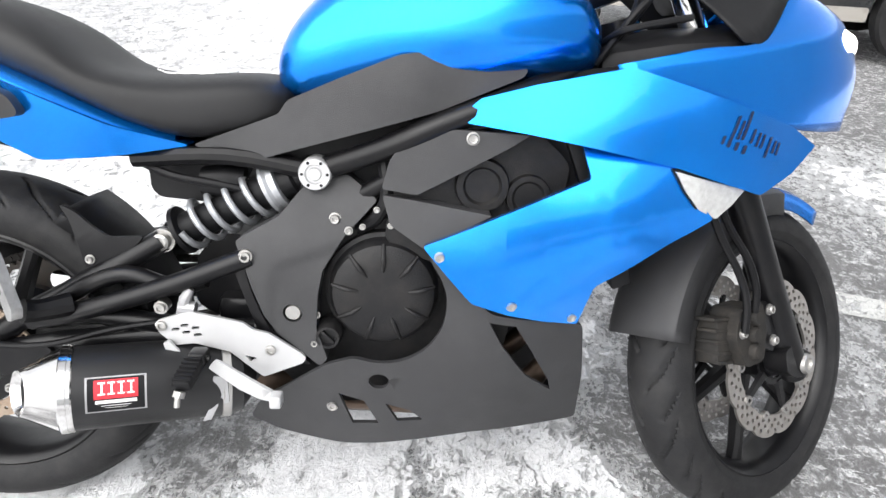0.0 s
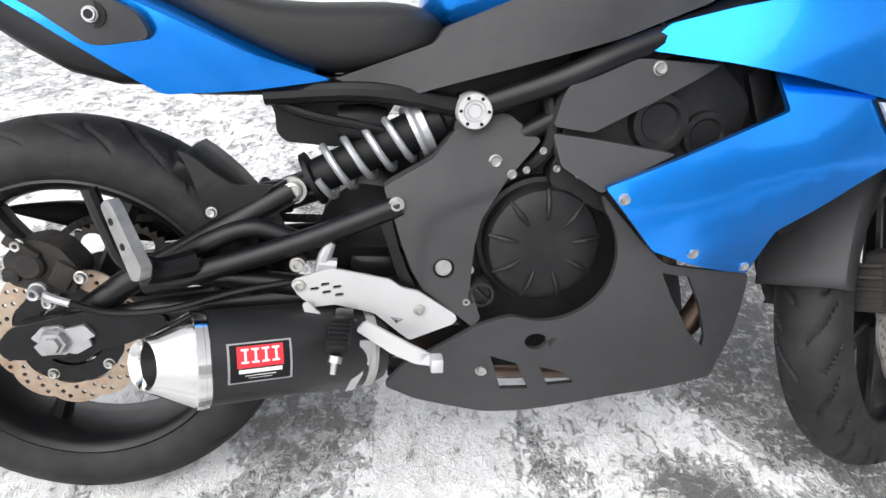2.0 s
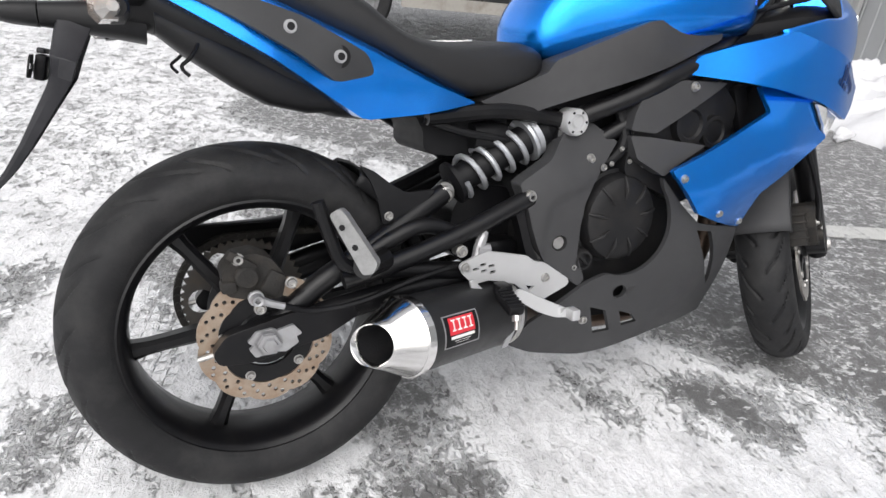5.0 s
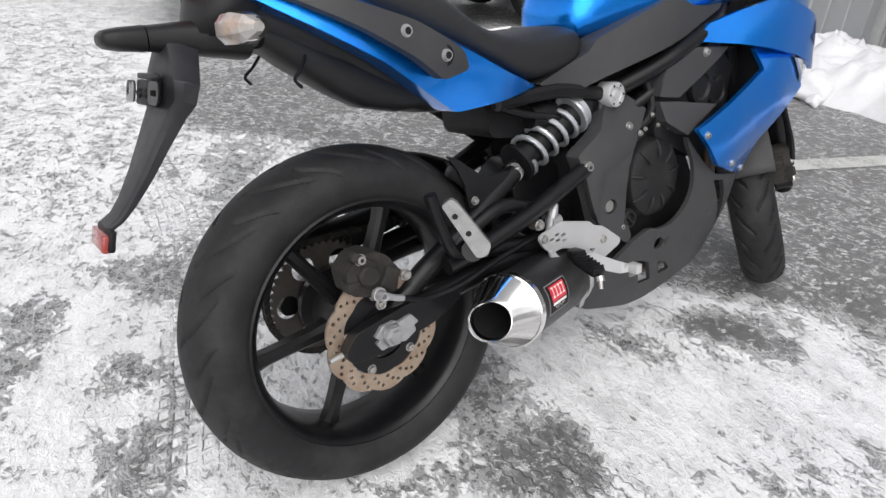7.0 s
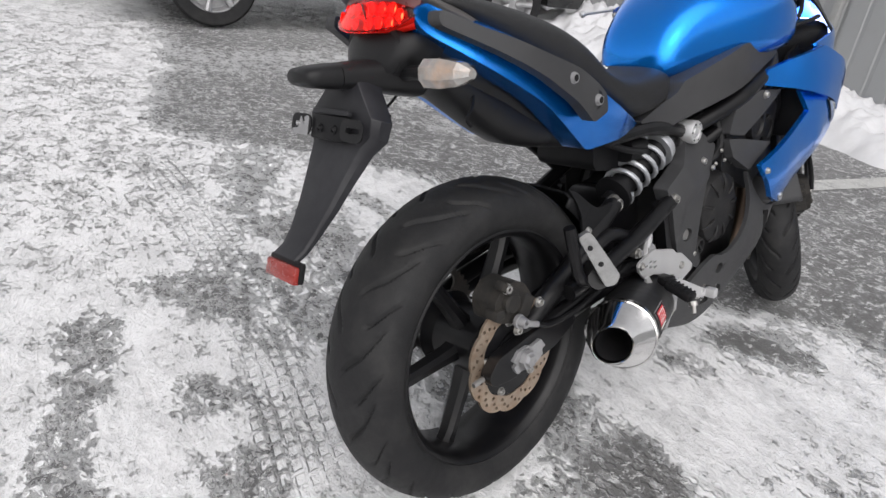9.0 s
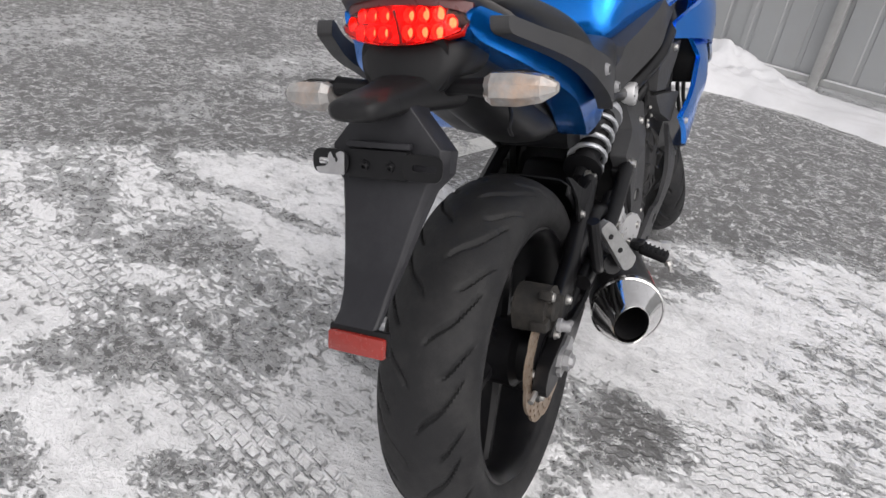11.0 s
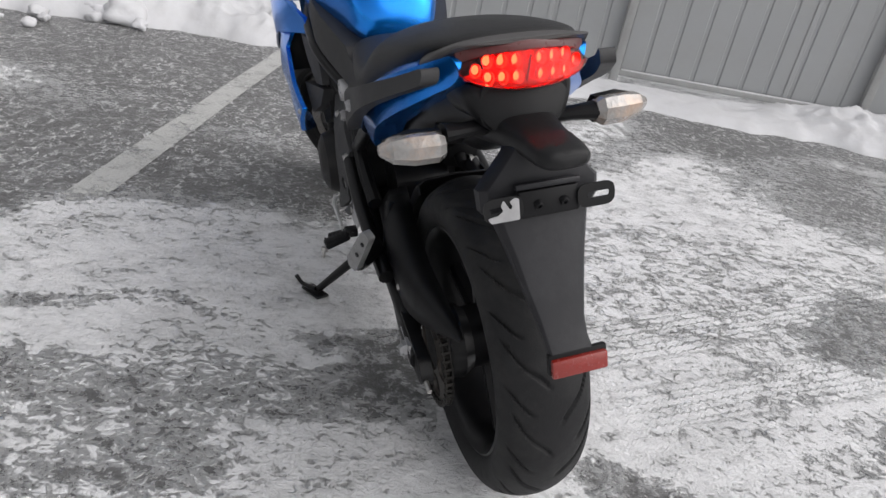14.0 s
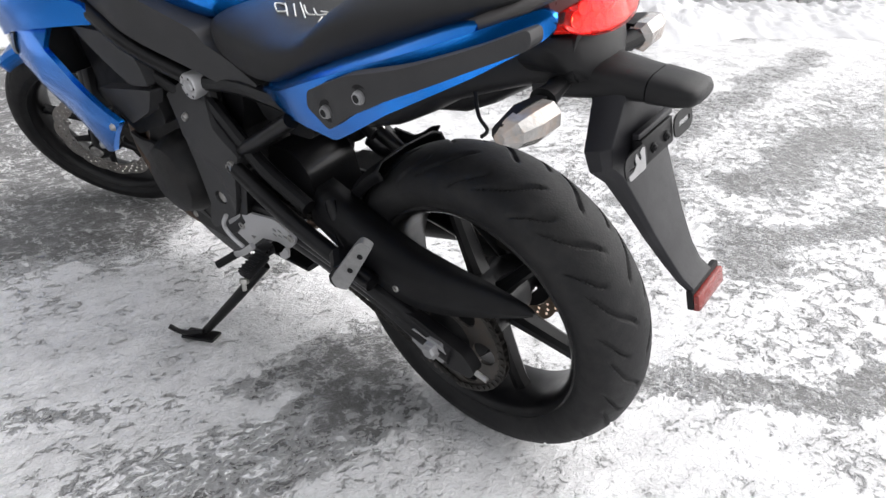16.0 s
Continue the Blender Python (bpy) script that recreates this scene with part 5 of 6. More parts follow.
def build_indicator(s):
    ind = part("rear_indicator", tube([(-0.165, 0.05 * s, 0.803), (-0.175, 0.08 * s, 0.806), (-0.180, 0.112 * s, 0.807)], [0.014, 0.013, 0.017], 12, 4, 0.8), DARK, bike, "clear-lens rear turn signal on a black stalk")
    rows = []
    for y, hx, hz, xo in ((0.108, 0.013, 0.014, 0), (0.118, 0.020, 0.0195, 0), (0.15, 0.021, 0.020, 0.002), (0.178, 0.016, 0.0155, 0.005), (0.194, 0.007, 0.006, 0.010)):
        rows.append([(-0.182 + xo + hx * cx, y * s, 0.807 + hz * cz) for cx, cz in ((1, 0.35), (0.6, 0.95), (-0.5, 1), (-1, 0.4), (-1, -0.4), (-0.5, -1), (0.6, -0.95), (1, -0.35))])
    lens = part("lens", grid_mesh(rows, True, True), LENS, ind, "clear faceted lens over a silver reflector", angle=20)
    if s > 0:
        lens.location = (-0.010, 0.006, -0.011)
        ind.location = (0, 0, -0.003)
    shell = part("lamp_shell", grid_mesh([[(-0.178 + xo + hx * cx, y * s, 0.807 + hz * cz) for cx, cz in ((1.15, 0.35), (0.75, 0.98), (0, 1.04), (0, -1.04), (0.75, -0.98), (1.15, -0.35))] for y, hx, hz, xo in ((0.110, 0.018, 0.018, 0), (0.15, 0.021, 0.020, 0.002), (0.186, 0.012, 0.011, 0.008))], True, True), DARK, ind)
    shell.location = lens.location
    return ind


build_indicator(-1), build_indicator(1)

COVER = [(0.398, 0.686), (0.440, 0.672), (0.482, 0.660), (0.542, 0.680), (0.784, 0.756), (0.905, 0.808), (0.911, 0.820), (0.83, 0.836), (0.765, 0.840), (0.722, 0.834), (0.63, 0.796), (0.549, 0.760), (0.534, 0.738)]
cover_y = surf([(0.398, 0.686, -0.112), (0.48, 0.662, -0.118), (0.535, 0.735, -0.118), (0.55, 0.69, -0.130), (0.65, 0.75, -0.155), (0.74, 0.80, -0.172), (0.745, 0.838, -0.165), (0.784, 0.756, -0.166), (0.905, 0.818, -0.165)])
part("frame_cover", plate_mesh(COVER, cover_y, 0.05, 0.008), PLASTIC, bike, "textured dark grey cover below the tank", both=True, bevel=0.005, segs=3)

SIDE = [(0.466, 0.541), (0.481, 0.552), (0.535, 0.583), (0.562, 0.616), (0.580, 0.634), (0.60, 0.648), (0.645, 0.646), (0.690, 0.612), (0.639, 0.556), (0.605, 0.50), (0.597, 0.458), (0.594, 0.40), (0.612, 0.350)]
side_y = surf([(0.464, 0.541, -0.150), (0.60, 0.645, -0.116), (0.69, 0.61, -0.142), (0.56, 0.55, -0.162), (0.56, 0.45, -0.168), (0.61, 0.335, -0.178), (0.52, 0.40, -0.160)])


def pivot_y(x, z):
    """The cover's face, stepped back below its crease."""
    below = (float(np.interp(x, [0.53, 0.63], [0.508, 0.547])) - z) / 0.010
    inside = (x - float(np.interp(z, [0.40, 0.447, 0.506], [0.512, 0.517, 0.526]))) / 0.010
    return side_y(x, z) + 0.004 * max(0.0, min(1.0, below)) * max(0.0, min(1.0, inside))


COVER_EDGE = [(0.600, 0.336), (0.560, 0.365), (0.527, 0.388), (0.508, 0.420), (0.492, 0.462), (0.481, 0.500)]
COVER_FACE = COVER_EDGE + SIDE
REAR_STRIP = [(0.585, 0.336), (0.548, 0.362), (0.520, 0.384), (0.503, 0.416), (0.4875, 0.458), (0.4775, 0.500), (0.478, 0.515), (0.460, 0.512), (0.459, 0.496), (0.471, 0.461), (0.486, 0.414), (0.497, 0.385), (0.545, 0.336)]
for g in part("pivot_cover", plate_mesh(COVER_FACE, pivot_y, 0.035, 0.005, [ring_hole(0.555, 0.425, 0.016)], 0.009), PLASTIC, bike, "dark grey moulded cover over the frame pivot", both=True, bevel=0.004, segs=3):
    s = -1 if g.data.vertices[0].co.y < 0 else 1
    bolt((0.624, s * (abs(side_y(0.624, 0.582)) + 0.001), 0.582), (0, s, 0), 0.008, g)
    strip = plate_mesh(REAR_STRIP, lambda x, z: side_y(x, z) + 0.007, 0.025, 0.006, (), 0.03)
    part("rear_strip", strip if s < 0 else mirrored(strip), FRAME, g, "black frame bracket beside the cover", bevel=0.003)
    part("pivot_nut", moved(lathe([(0.0, 0.004), (0.012, 0.004), (0.014, 0.0), (0.014, -0.02)], 20), towards((0.555, s * 0.155, 0.425), (0, s, 0))), STEEL, g)

UPPERBAR = [(0.698, 0.636), (0.708, 0.675), (0.722, 0.702), (0.806, 0.731), (0.918, 0.727), (0.89, 0.708), (0.752, 0.630)]
part("duct_panel", plate_mesh(UPPERBAR, surf([(0.70, 0.65, -0.168), (0.81, 0.73, -0.180), (0.918, 0.727, -0.186), (0.75, 0.63, -0.178)]), 0.03, 0.006), PLASTIC, bike, "dark grey duct trim panel", both=True, bevel=0.003)
LOWBAR = [(0.699, 0.626), (0.75, 0.622), (0.868, 0.606), (0.80, 0.57), (0.768, 0.548), (0.712, 0.582)]
part("duct_panel_low", plate_mesh(LOWBAR, surf([(0.70, 0.61, -0.170), (0.87, 0.606, -0.198), (0.77, 0.55, -0.195), (0.75, 0.62, -0.180)]), 0.03, 0.006), PLASTIC, bike, "dark grey lower duct trim panel", both=True, bevel=0.003)
bolt((0.833, -0.186, 0.719), (0, -1, 0), 0.008, frame_ob)

LOWBLUE = [(0.763, 0.562), (0.88, 0.616), (1.004, 0.672), (0.990, 0.722), (1.060, 0.712), (1.122, 0.694), (1.164, 0.644), (1.192, 0.617), (1.124, 0.574), (1.070, 0.528), (1.030, 0.500), (1.016, 0.425), (0.96, 0.436), (0.900, 0.453), (0.839, 0.475)]
low_y = surf([(0.763, 0.562, -0.222), (0.789, 0.548, -0.229), (0.901, 0.471, -0.224), (1.016, 0.425, -0.180), (1.004, 0.672, -0.228), (0.99, 0.722, -0.205), (0.90, 0.57, -0.240), (1.05, 0.60, -0.245), (1.12, 0.69, -0.232), (1.19, 0.617, -0.225), (1.07, 0.528, -0.215)])
for g in part("lower_fairing", plate_mesh(LOWBLUE, low_y, 0.012, 0.006), BLUE, bike, "glossy blue lower side fairing", both=True, bevel=0.004, segs=3):
    s = -1 if g.data.vertices[0].co.y < 0 else 1
    for x, z in ((0.789, 0.548), (0.901, 0.471), (1.004, 0.440)):
        bolt((x, s * (abs(low_y(x, z)) + 0.001), z), (0, s, 0), 0.007, g)

UPPER = [(0.806, 0.743), (0.842, 0.777), (0.920, 0.801), (1.003, 0.820), (1.046, 0.829), (1.152, 0.799), (1.235, 0.774), (1.311, 0.751), (1.362, 0.722), (1.318, 0.683), (1.262, 0.653), (1.119, 0.695), (1.002, 0.718), (0.916, 0.731)]
up_base = surf([(0.808, 0.741, -0.176), (0.852, 0.777, -0.185), (0.951, 0.811, -0.215), (0.95, 0.75, -0.225), (1.06, 0.843, -0.225), (1.06, 0.76, -0.245), (1.16, 0.866, -0.22), (1.11, 0.70, -0.243), (1.20, 0.77, -0.236), (1.26, 0.885, -0.19), (1.255, 0.652, -0.215), (1.352, 0.722, -0.165), (1.33, 0.80, -0.165)])


def up_y(x, z):
    """The fairing's side face."""
    return up_base(x, z)


for g in part("upper_fairing", plate_mesh(UPPER, up_y, 0.012, 0.005, (), 0.02), BLUE, bike, "glossy blue upper side fairing", both=True, bevel=0.004, segs=3):
    s = -1 if g.data.vertices[0].co.y < 0 else 1
    for k, (x, z, h, w, lean) in enumerate(((1.196, 0.752, 0.036, 0.0042, 0.30), (1.206, 0.750, 0.026, 0.0040, 0.30), (1.216, 0.756, 0.040, 0.0042, 0.30), (1.229, 0.741, 0.020, 0.0040, 0.30), (1.240, 0.736, 0.020, 0.0036, 0.30), (1.249, 0.733, 0.020, 0.0036, 0.30), (1.261, 0.724, 0.030, 0.0040, 0.30), (1.273, 0.724, 0.018, 0.0044, 0.30), (1.281, 0.721, 0.018, 0.0036, 0.30),
                                           (1.180, 0.736, 0.012, 0.0038, 0.25), (1.190, 0.732, 0.012, 0.0050, 0.25), (1.203, 0.727, 0.012, 0.0050, 0.25), (1.217, 0.722, 0.012, 0.0055, 0.25))):
        lean *= h
        pts = [(x - w / 2 - lean / 2, z - h / 2), (x + w / 2 - lean / 2, z - h / 2), (x + w / 2 + lean / 2, z + h / 2), (x - w / 2 + lean / 2, z + h / 2)]
        bm = plate_mesh(pts, lambda a, b: up_y(a, b) - 0.0014, 0.001, 0.002, (), 0.01)
        part("model_mark", bm if s < 0 else mirrored(bm), INK, g)

NOSE = [[(1.03, -0.206, 0.832), (1.15, -0.202, 0.858), (1.245, -0.170, 0.874), (1.32, -0.085, 0.955), (1.345, 0, 0.972)],
        [(1.035, -0.209, 0.822), (1.19, -0.200, 0.838), (1.345, -0.140, 0.878), (1.425, -0.065, 0.905), (1.445, 0, 0.908)],
        [(1.06, -0.212, 0.805), (1.24, -0.187, 0.790), (1.385, -0.128, 0.812), (1.468, -0.058, 0.825), (1.485, 0, 0.825)],
        [(1.12, -0.208, 0.785), (1.28, -0.172, 0.752), (1.375, -0.125, 0.740), (1.462, -0.055, 0.735), (1.48, 0, 0.732)]]
nose_rows = smooth_path([np.array(smooth_path(r, 5)).ravel() for r in NOSE], 5)
nose_rows = [np.array(r).reshape(-1, 3) for r in nose_rows]
nose_rows = [list(map(tuple, r)) + [(x, -y, z) for x, y, z in r[::-1][1:]] for r in nose_rows]
nose = part("nose_cowl", grid_mesh(nose_rows), BLUE, bike, "glossy blue nose cowl", angle=60)
nose.modifiers.new("thickness", "SOLIDIFY").thickness = 0.006
SCREEN = smooth_path([(1.215, -0.182, 0.869), (1.255, -0.168, 0.876), (1.322, -0.085, 0.957), (1.347, 0, 0.974)], 5)
screen_rows = [[(x - 0.10 * k - 0.05 * k * k, y * (1 - 0.22 * k), z + 0.11 * k) for x, y, z in SCREEN + [p * np.array((1, -1, 1)) for p in SCREEN[-2::-1]]] for k in np.linspace(0, 1.0, 6)]
screen = part("windscreen", grid_mesh(screen_rows), GLOSSY, bike, "dark smoked plastic windscreen", angle=60)
screen.modifiers.new("thickness", "SOLIDIFY").thickness = 0.004
part("headlamp", skin([(1.37, 0.115, 0.84, 0.905, 0), (1.425, 0.095, 0.838, 0.905, 0), (1.462, 0.055, 0.842, 0.895, 0), (1.474, 0.02, 0.85, 0.88, 0)], 24, 2.5), LAMP, nose, "lit white headlamp")

# chalk strokes on the rider's part of the seat
seat_tree = BVHTree.FromPolygons([v.co for v in seat.data.vertices], [p.vertices for p in seat.data.polygons])


def seat_top(x, y):
    """Height of the seat's top face."""
    hit = seat_tree.ray_cast(Vector((x, y, 1.2)), Vector((0, 0, -1)))[0]
    return hit.z if hit else 0.80


def chalk(points):
    """A stroke laid on the seat's top."""
    part("chalk_mark", tube([(x, y, seat_top(x, y) + 0.0014) for x, y in points], 0.0015, 6, 4), WHITE, seat)


for stroke in ([(0.415, 0.030), (0.441, 0.012), (0.425, 0.004), (0.398, 0.022), (0.408, 0.034)], [(0.428, 0.000), (0.379, 0.035)], [(0.413, -0.007), (0.364, 0.030)], [(0.410, -0.019), (0.343, 0.027)],
               [(0.395, -0.015), (0.356, 0.011), (0.340, 0.008)], [(0.367, -0.013), (0.336, 0.006), (0.322, -0.003)], [(0.345, -0.010), (0.330, -0.013)], [(0.317, 0.012), (0.297, 0.037)]):
    chalk(stroke)

SIGNAL = [(1.114, 0.694), (1.135, 0.66), (1.16, 0.632), (1.200, 0.612), (1.225, 0.635), (1.245, 0.660)]
for g in part("front_indicator", plate_mesh(SIGNAL, lambda x, z: low_y(min(x, 1.19), z) - 0.004 + max(0, x - 1.15) * 0.35, 0.03, 0.006), DARK, bike, "clear-lens front turn signal set in the fairing", both=True, bevel=0.003):
    s = -1 if g.data.vertices[0].co.y < 0 else 1
    bm = plate_mesh([(0.5 * 0 + 1.178 + (x - 1.178) * 0.93, 0.652 + (z - 0.652) * 0.9) for x, z in SIGNAL], lambda x, z: low_y(min(x, 1.19), z) - 0.010 + max(0, x - 1.15) * 0.35, 0.006, 0.004)
    part("lens", bm if s < 0 else mirrored(bm), FRONTLENS, g, "clear faceted lens over a silver reflector")

ROUND = [(0.70 + 0.104 * math.cos(a), 0.455 + 0.104 * math.sin(a)) for a in np.linspace(radians(40), radians(-98), 18)]
BELLY = [(0.770, 0.548)] + ROUND + [(0.655, 0.360), (0.613, 0.346), (0.590, 0.332), (0.545, 0.300), (0.50, 0.268), (0.47, 0.215), (0.52, 0.193), (0.63, 0.176), (0.70, 0.176), (0.855, 0.188), (1.062, 0.182), (1.050, 0.30), (1.030, 0.420), (0.96, 0.432), (0.874, 0.446), (0.839, 0.476)]
VENT = [(0.872, 0.432), (0.915, 0.426), (0.941, 0.385), (0.986, 0.305), (0.993, 0.280), (0.942, 0.325), (0.895, 0.390)]
belly_y = surf([(0.774, 0.546, -0.190), (0.807, 0.467, -0.192), (0.70, 0.34, -0.186), (0.619, 0.263, -0.172), (0.50, 0.262, -0.155), (0.48, 0.21, -0.13), (0.64, 0.18, -0.150), (0.855, 0.19, -0.128), (0.90, 0.33, -0.185), (1.062, 0.182, -0.060), (1.03, 0.42, -0.165), (0.9, 0.44, -0.20)])
BELLY_LEFT = [(0.860, 0.446), (0.825, 0.375), (0.775, 0.310), (0.70, 0.265), (0.64, 0.215)] + BELLY[-9:-2] + [(0.92, 0.438)]
VENTS = [ring_hole(0.697, 0.316, 0.017, 16, 0.014), [(0.630, 0.290), (0.672, 0.276), (0.696, 0.226), (0.652, 0.226)], [(0.708, 0.270), (0.748, 0.256), (0.772, 0.232), (0.728, 0.230)], VENT[::-1]]
for s, bm in ((-1, plate_mesh(BELLY, belly_y, 0.01, 0.012, VENTS)), (1, mirrored(plate_mesh(BELLY_LEFT, lambda x, z: 0.66 * belly_y(x, z), 0.01, 0.012, [])))):
    g = part("belly_pan", bm, PLASTIC, bike, "dark grey plastic belly pan with vents", bevel=0.003)
    bolt((0.619 if s < 0 else 0.80, s * (0.173 if s < 0 else 0.115), 0.263), (0, s, 0), 0.008, g)
part("belly_floor", skin([(0.48, 0.05, 0.185, 0.20, 0), (0.70, 0.05, 0.176, 0.188, 0), (0.9, 0.06, 0.186, 0.20, 0), (1.03, 0.06, 0.198, 0.21, 0)], 16, 4), DARK, bike, "black belly pan floor")

# ---- foot controls ----
PEGPLATE = [(0.336, 0.404), (0.341, 0.411), (0.381, 0.425), (0.395, 0.428), (0.477, 0.411), (0.493, 0.399), (0.518, 0.393), (0.572, 0.357), (0.577, 0.350), (0.572, 0.341), (0.507, 0.315), (0.495, 0.324), (0.468, 0.347), (0.454, 0.359), (0.398, 0.373), (0.366, 0.369), (0.344, 0.389)]
PEGSLOTS = [(0.369, 0.397), (0.384, 0.404), (0.386, 0.392), (0.401, 0.400), (0.404, 0.388)]
for g in part("rearset_plate", plate_mesh(PEGPLATE, -0.172, 0.006, 0.004, [rounded([(x - 0.0062, z - 0.0032), (x + 0.0062, z - 0.0018), (x + 0.0062, z + 0.0032), (x - 0.0062, z + 0.0018)], 0.002, 2) for x, z in PEGSLOTS] + [[(0.478, 0.353), (0.497, 0.349), (0.487, 0.342)]], 0), ALLOY, bike, "brushed aluminium footrest plate with drilled slots", both=True, bevel=0.0012):
    s = -1 if g.data.vertices[0].co.y < 0 else 1
    for x, z in ((0.348, 0.403), (0.520, 0.364)):
        part("bolt", moved(lathe([(0.0, 0.001), (0.004, 0.001), (0.005, 0.004), (0.008, 0.0035), (0.009, -0.002)], 16), towards((x, s * 0.173, z), (0, s, 0))), STEEL, g)
    tilt = pose(0.406, s * 0.232, 0.350, -15 * s, 0, 4 * s)
    peg = part("foot_peg", block(0.031, 0.062, 0.019, tilt, 0.006), DARK, g, "black ribbed rubber foot peg")
    for k in range(6):
        part("peg_rib", block(0.028, 0.004, 0.004, tilt @ pose(0, (k - 2.5) * 0.0095, 0.0098), 0.001), DARK, peg)
    part("peg_hinge", join(block(0.026, 0.03, 0.022, pose(0.412, s * 0.196, 0.362), 0.004), tube([(0.395, s * 0.198, 0.364), (0.430, s * 0.198, 0.360)], 0.005, 8)), FRAME, g)
    part("peg_tip", join(tube([(0.403, s * 0.262, 0.336), (0.401, s * 0.266, 0.328)], 0.009, 10), tube([(0.401, s * 0.266, 0.332), (0.399, s * 0.270, 0.314)], 0.0045, 10)), STEEL, g)
    part("plate_hook", plate_mesh([(0.352, 0.378), (0.362, 0.381), (0.372, 0.368), (0.384, 0.358), (0.382, 0.349), (0.366, 0.352), (0.357, 0.360)], -0.184 if s < 0 else 0.178, 0.006, 0.003, (), 0), ALLOY, g)
    if s < 0:
        arm = plate_mesh([(0.428, 0.347), (0.441, 0.362), (0.452, 0.358), (0.505, 0.332), (0.535, 0.319), (0.538, 0.302), (0.512, 0.303), (0.478, 0.316)], lambda x, z: -0.207 - (x - 0.43) * 0.22, 0.007, 0.005, (), 0.02)
        part("pedal_arm", arm, ALLOY, g, "polished aluminium foot lever", bevel=0.002)
        part("pedal_tip", block(0.018, 0.024, 0.021, pose(0.541, s * 0.238, 0.311, 0, 0, 0), 0.003), ALLOY, g, "grooved lever tip")
        part("silencer_tab", join(plate_mesh([(0.434, 0.330), (0.456, 0.330), (0.457, 0.284), (0.449, 0.281), (0.447, 0.291), (0.441, 0.291), (0.438, 0.276), (0.426, 0.252), (0.412, 0.248), (0.424, 0.272), (0.431, 0.292)], -0.203, 0.003, 0.002, (), 0)), CASTALU, g, "bent steel silencer tab")
    else:
        g.location.y = -0.02
        part("shift_rod", tube([(0.49, 0.215, 0.425), (0.505, 0.218, 0.40), (0.50, 0.215, 0.375), (0.47, 0.21, 0.352)], 0.0045, 8, 5), ALLOY, g, "bent aluminium shift rod")
        part("shift_lever", tube([(0.44, 0.205, 0.365), (0.49, 0.205, 0.325), (0.535, 0.20, 0.298)], 0.007, 8, 4, 0.7), ALLOY, g)
        part("toe_peg", tube([(0.530, 0.195, 0.300), (0.558, 0.235, 0.280)], 0.009, 10), DARK, g, "black rubber toe peg")
for s in (-1, 1):
    br = part("passenger_peg_bracket", tube([(0.20, s * 0.155, 0.43), (0.165, s * 0.185, 0.43), (0.150, s * 0.20, 0.435)], [0.02, 0.018, 0.02], 10, 4), FRAME, bike, "black passenger footrest bracket")
    pl = [(0.095, 0.520), (0.112, 0.532), (0.122, 0.524), (0.175, 0.450), (0.168, 0.432), (0.150, 0.428)]
    if s > 0:
        pl = [(x - 0.022, z) for x, z in pl]
    if s < 0:
        part("peg_hoop", tube([(0.083, s * 0.178, 0.540), (0.10, s * 0.180, 0.485), (0.122, s * 0.180, 0.437), (0.17, s * 0.165, 0.42)], 0.011, 10, 5), FRAME, br)
    bm = plate_mesh(pl, -0.216, 0.016, 0.006, (), 0)
    turn = Matrix.Translation((0.135, -0.205, 0)) @ Matrix.Rotation(radians(-40 if s < 0 else -28), 4, "Z") @ Matrix.Translation((-0.135, 0.205, 0))
    moved(bm, turn)
    part("folded_peg", bm if s < 0 else mirrored(bm), PEG, br, "folded aluminium passenger footrest", bevel=0.003)
    # no slots are cut: black discs paint the dark of two openings
    for x, z in ((0.117, 0.502), (0.138, 0.472)):
        x -= 0.022 if s > 0 else 0
        slot = moved(lathe([(0, 0.001), (0.005, 0.001), (0.005, -0.002)], 10), turn @ towards((x, -0.216, z), (0, -1, 0)))
        part("dark_slot_disc", slot if s < 0 else mirrored(slot), DARK, br)
part("brake_cylinder", join(tube([(0.374, -0.16, 0.412), (0.384, -0.16, 0.444), (0.394, -0.158, 0.462)], [0.008, 0.010, 0.006], 10, 3), tube([(0.375, -0.16, 0.43), (0.40, -0.16, 0.428)], 0.012, 10)), CASTALU, bike, "cast rear brake master cylinder")

# ---- hugger, chain guard, chain, stand ----
def arc_shell(r, a0, a1, w, skirt, n=20):
    rows = []
    for i in range(n + 1):
        a = radians(a0 + (a1 - a0) * i / n)
        ring = [(r - skirt, -w), (r - 0.01, -w), (r, -w * 0.8), (r + 0.004, 0), (r, w * 0.8), (r - 0.01, w), (r - skirt, w)]
        rows.append([(q * math.cos(a), y, q * math.sin(a)) for q, y in ring])
    return grid_mesh(rows)


hug = part("hugger", moved(arc_shell(0.322, 8, 57, 0.086, 0.03), Matrix.Translation(AXLE)), DARK, bike, "black rear wheel hugger mudguard")
hug.modifiers.new("thickness", "SOLIDIFY").thickness = 0.004
part("hugger_cheek", plate_mesh([(0.174, 0.583), (0.192, 0.556), (0.204, 0.522), (0.212, 0.479), (0.238, 0.486), (0.294, 0.516), (0.312, 0.536), (0.256, 0.533), (0.230, 0.548), (0.200, 0.572)], lambda x, z: -0.120 + 0.25 * max(0, z - 0.53), 0.006, 0.008, (), 0.03), DARK, hug, bevel=0.002)
bolt((0.222, -0.124, 0.495), (0, -1, 0), 0.0065, hug)
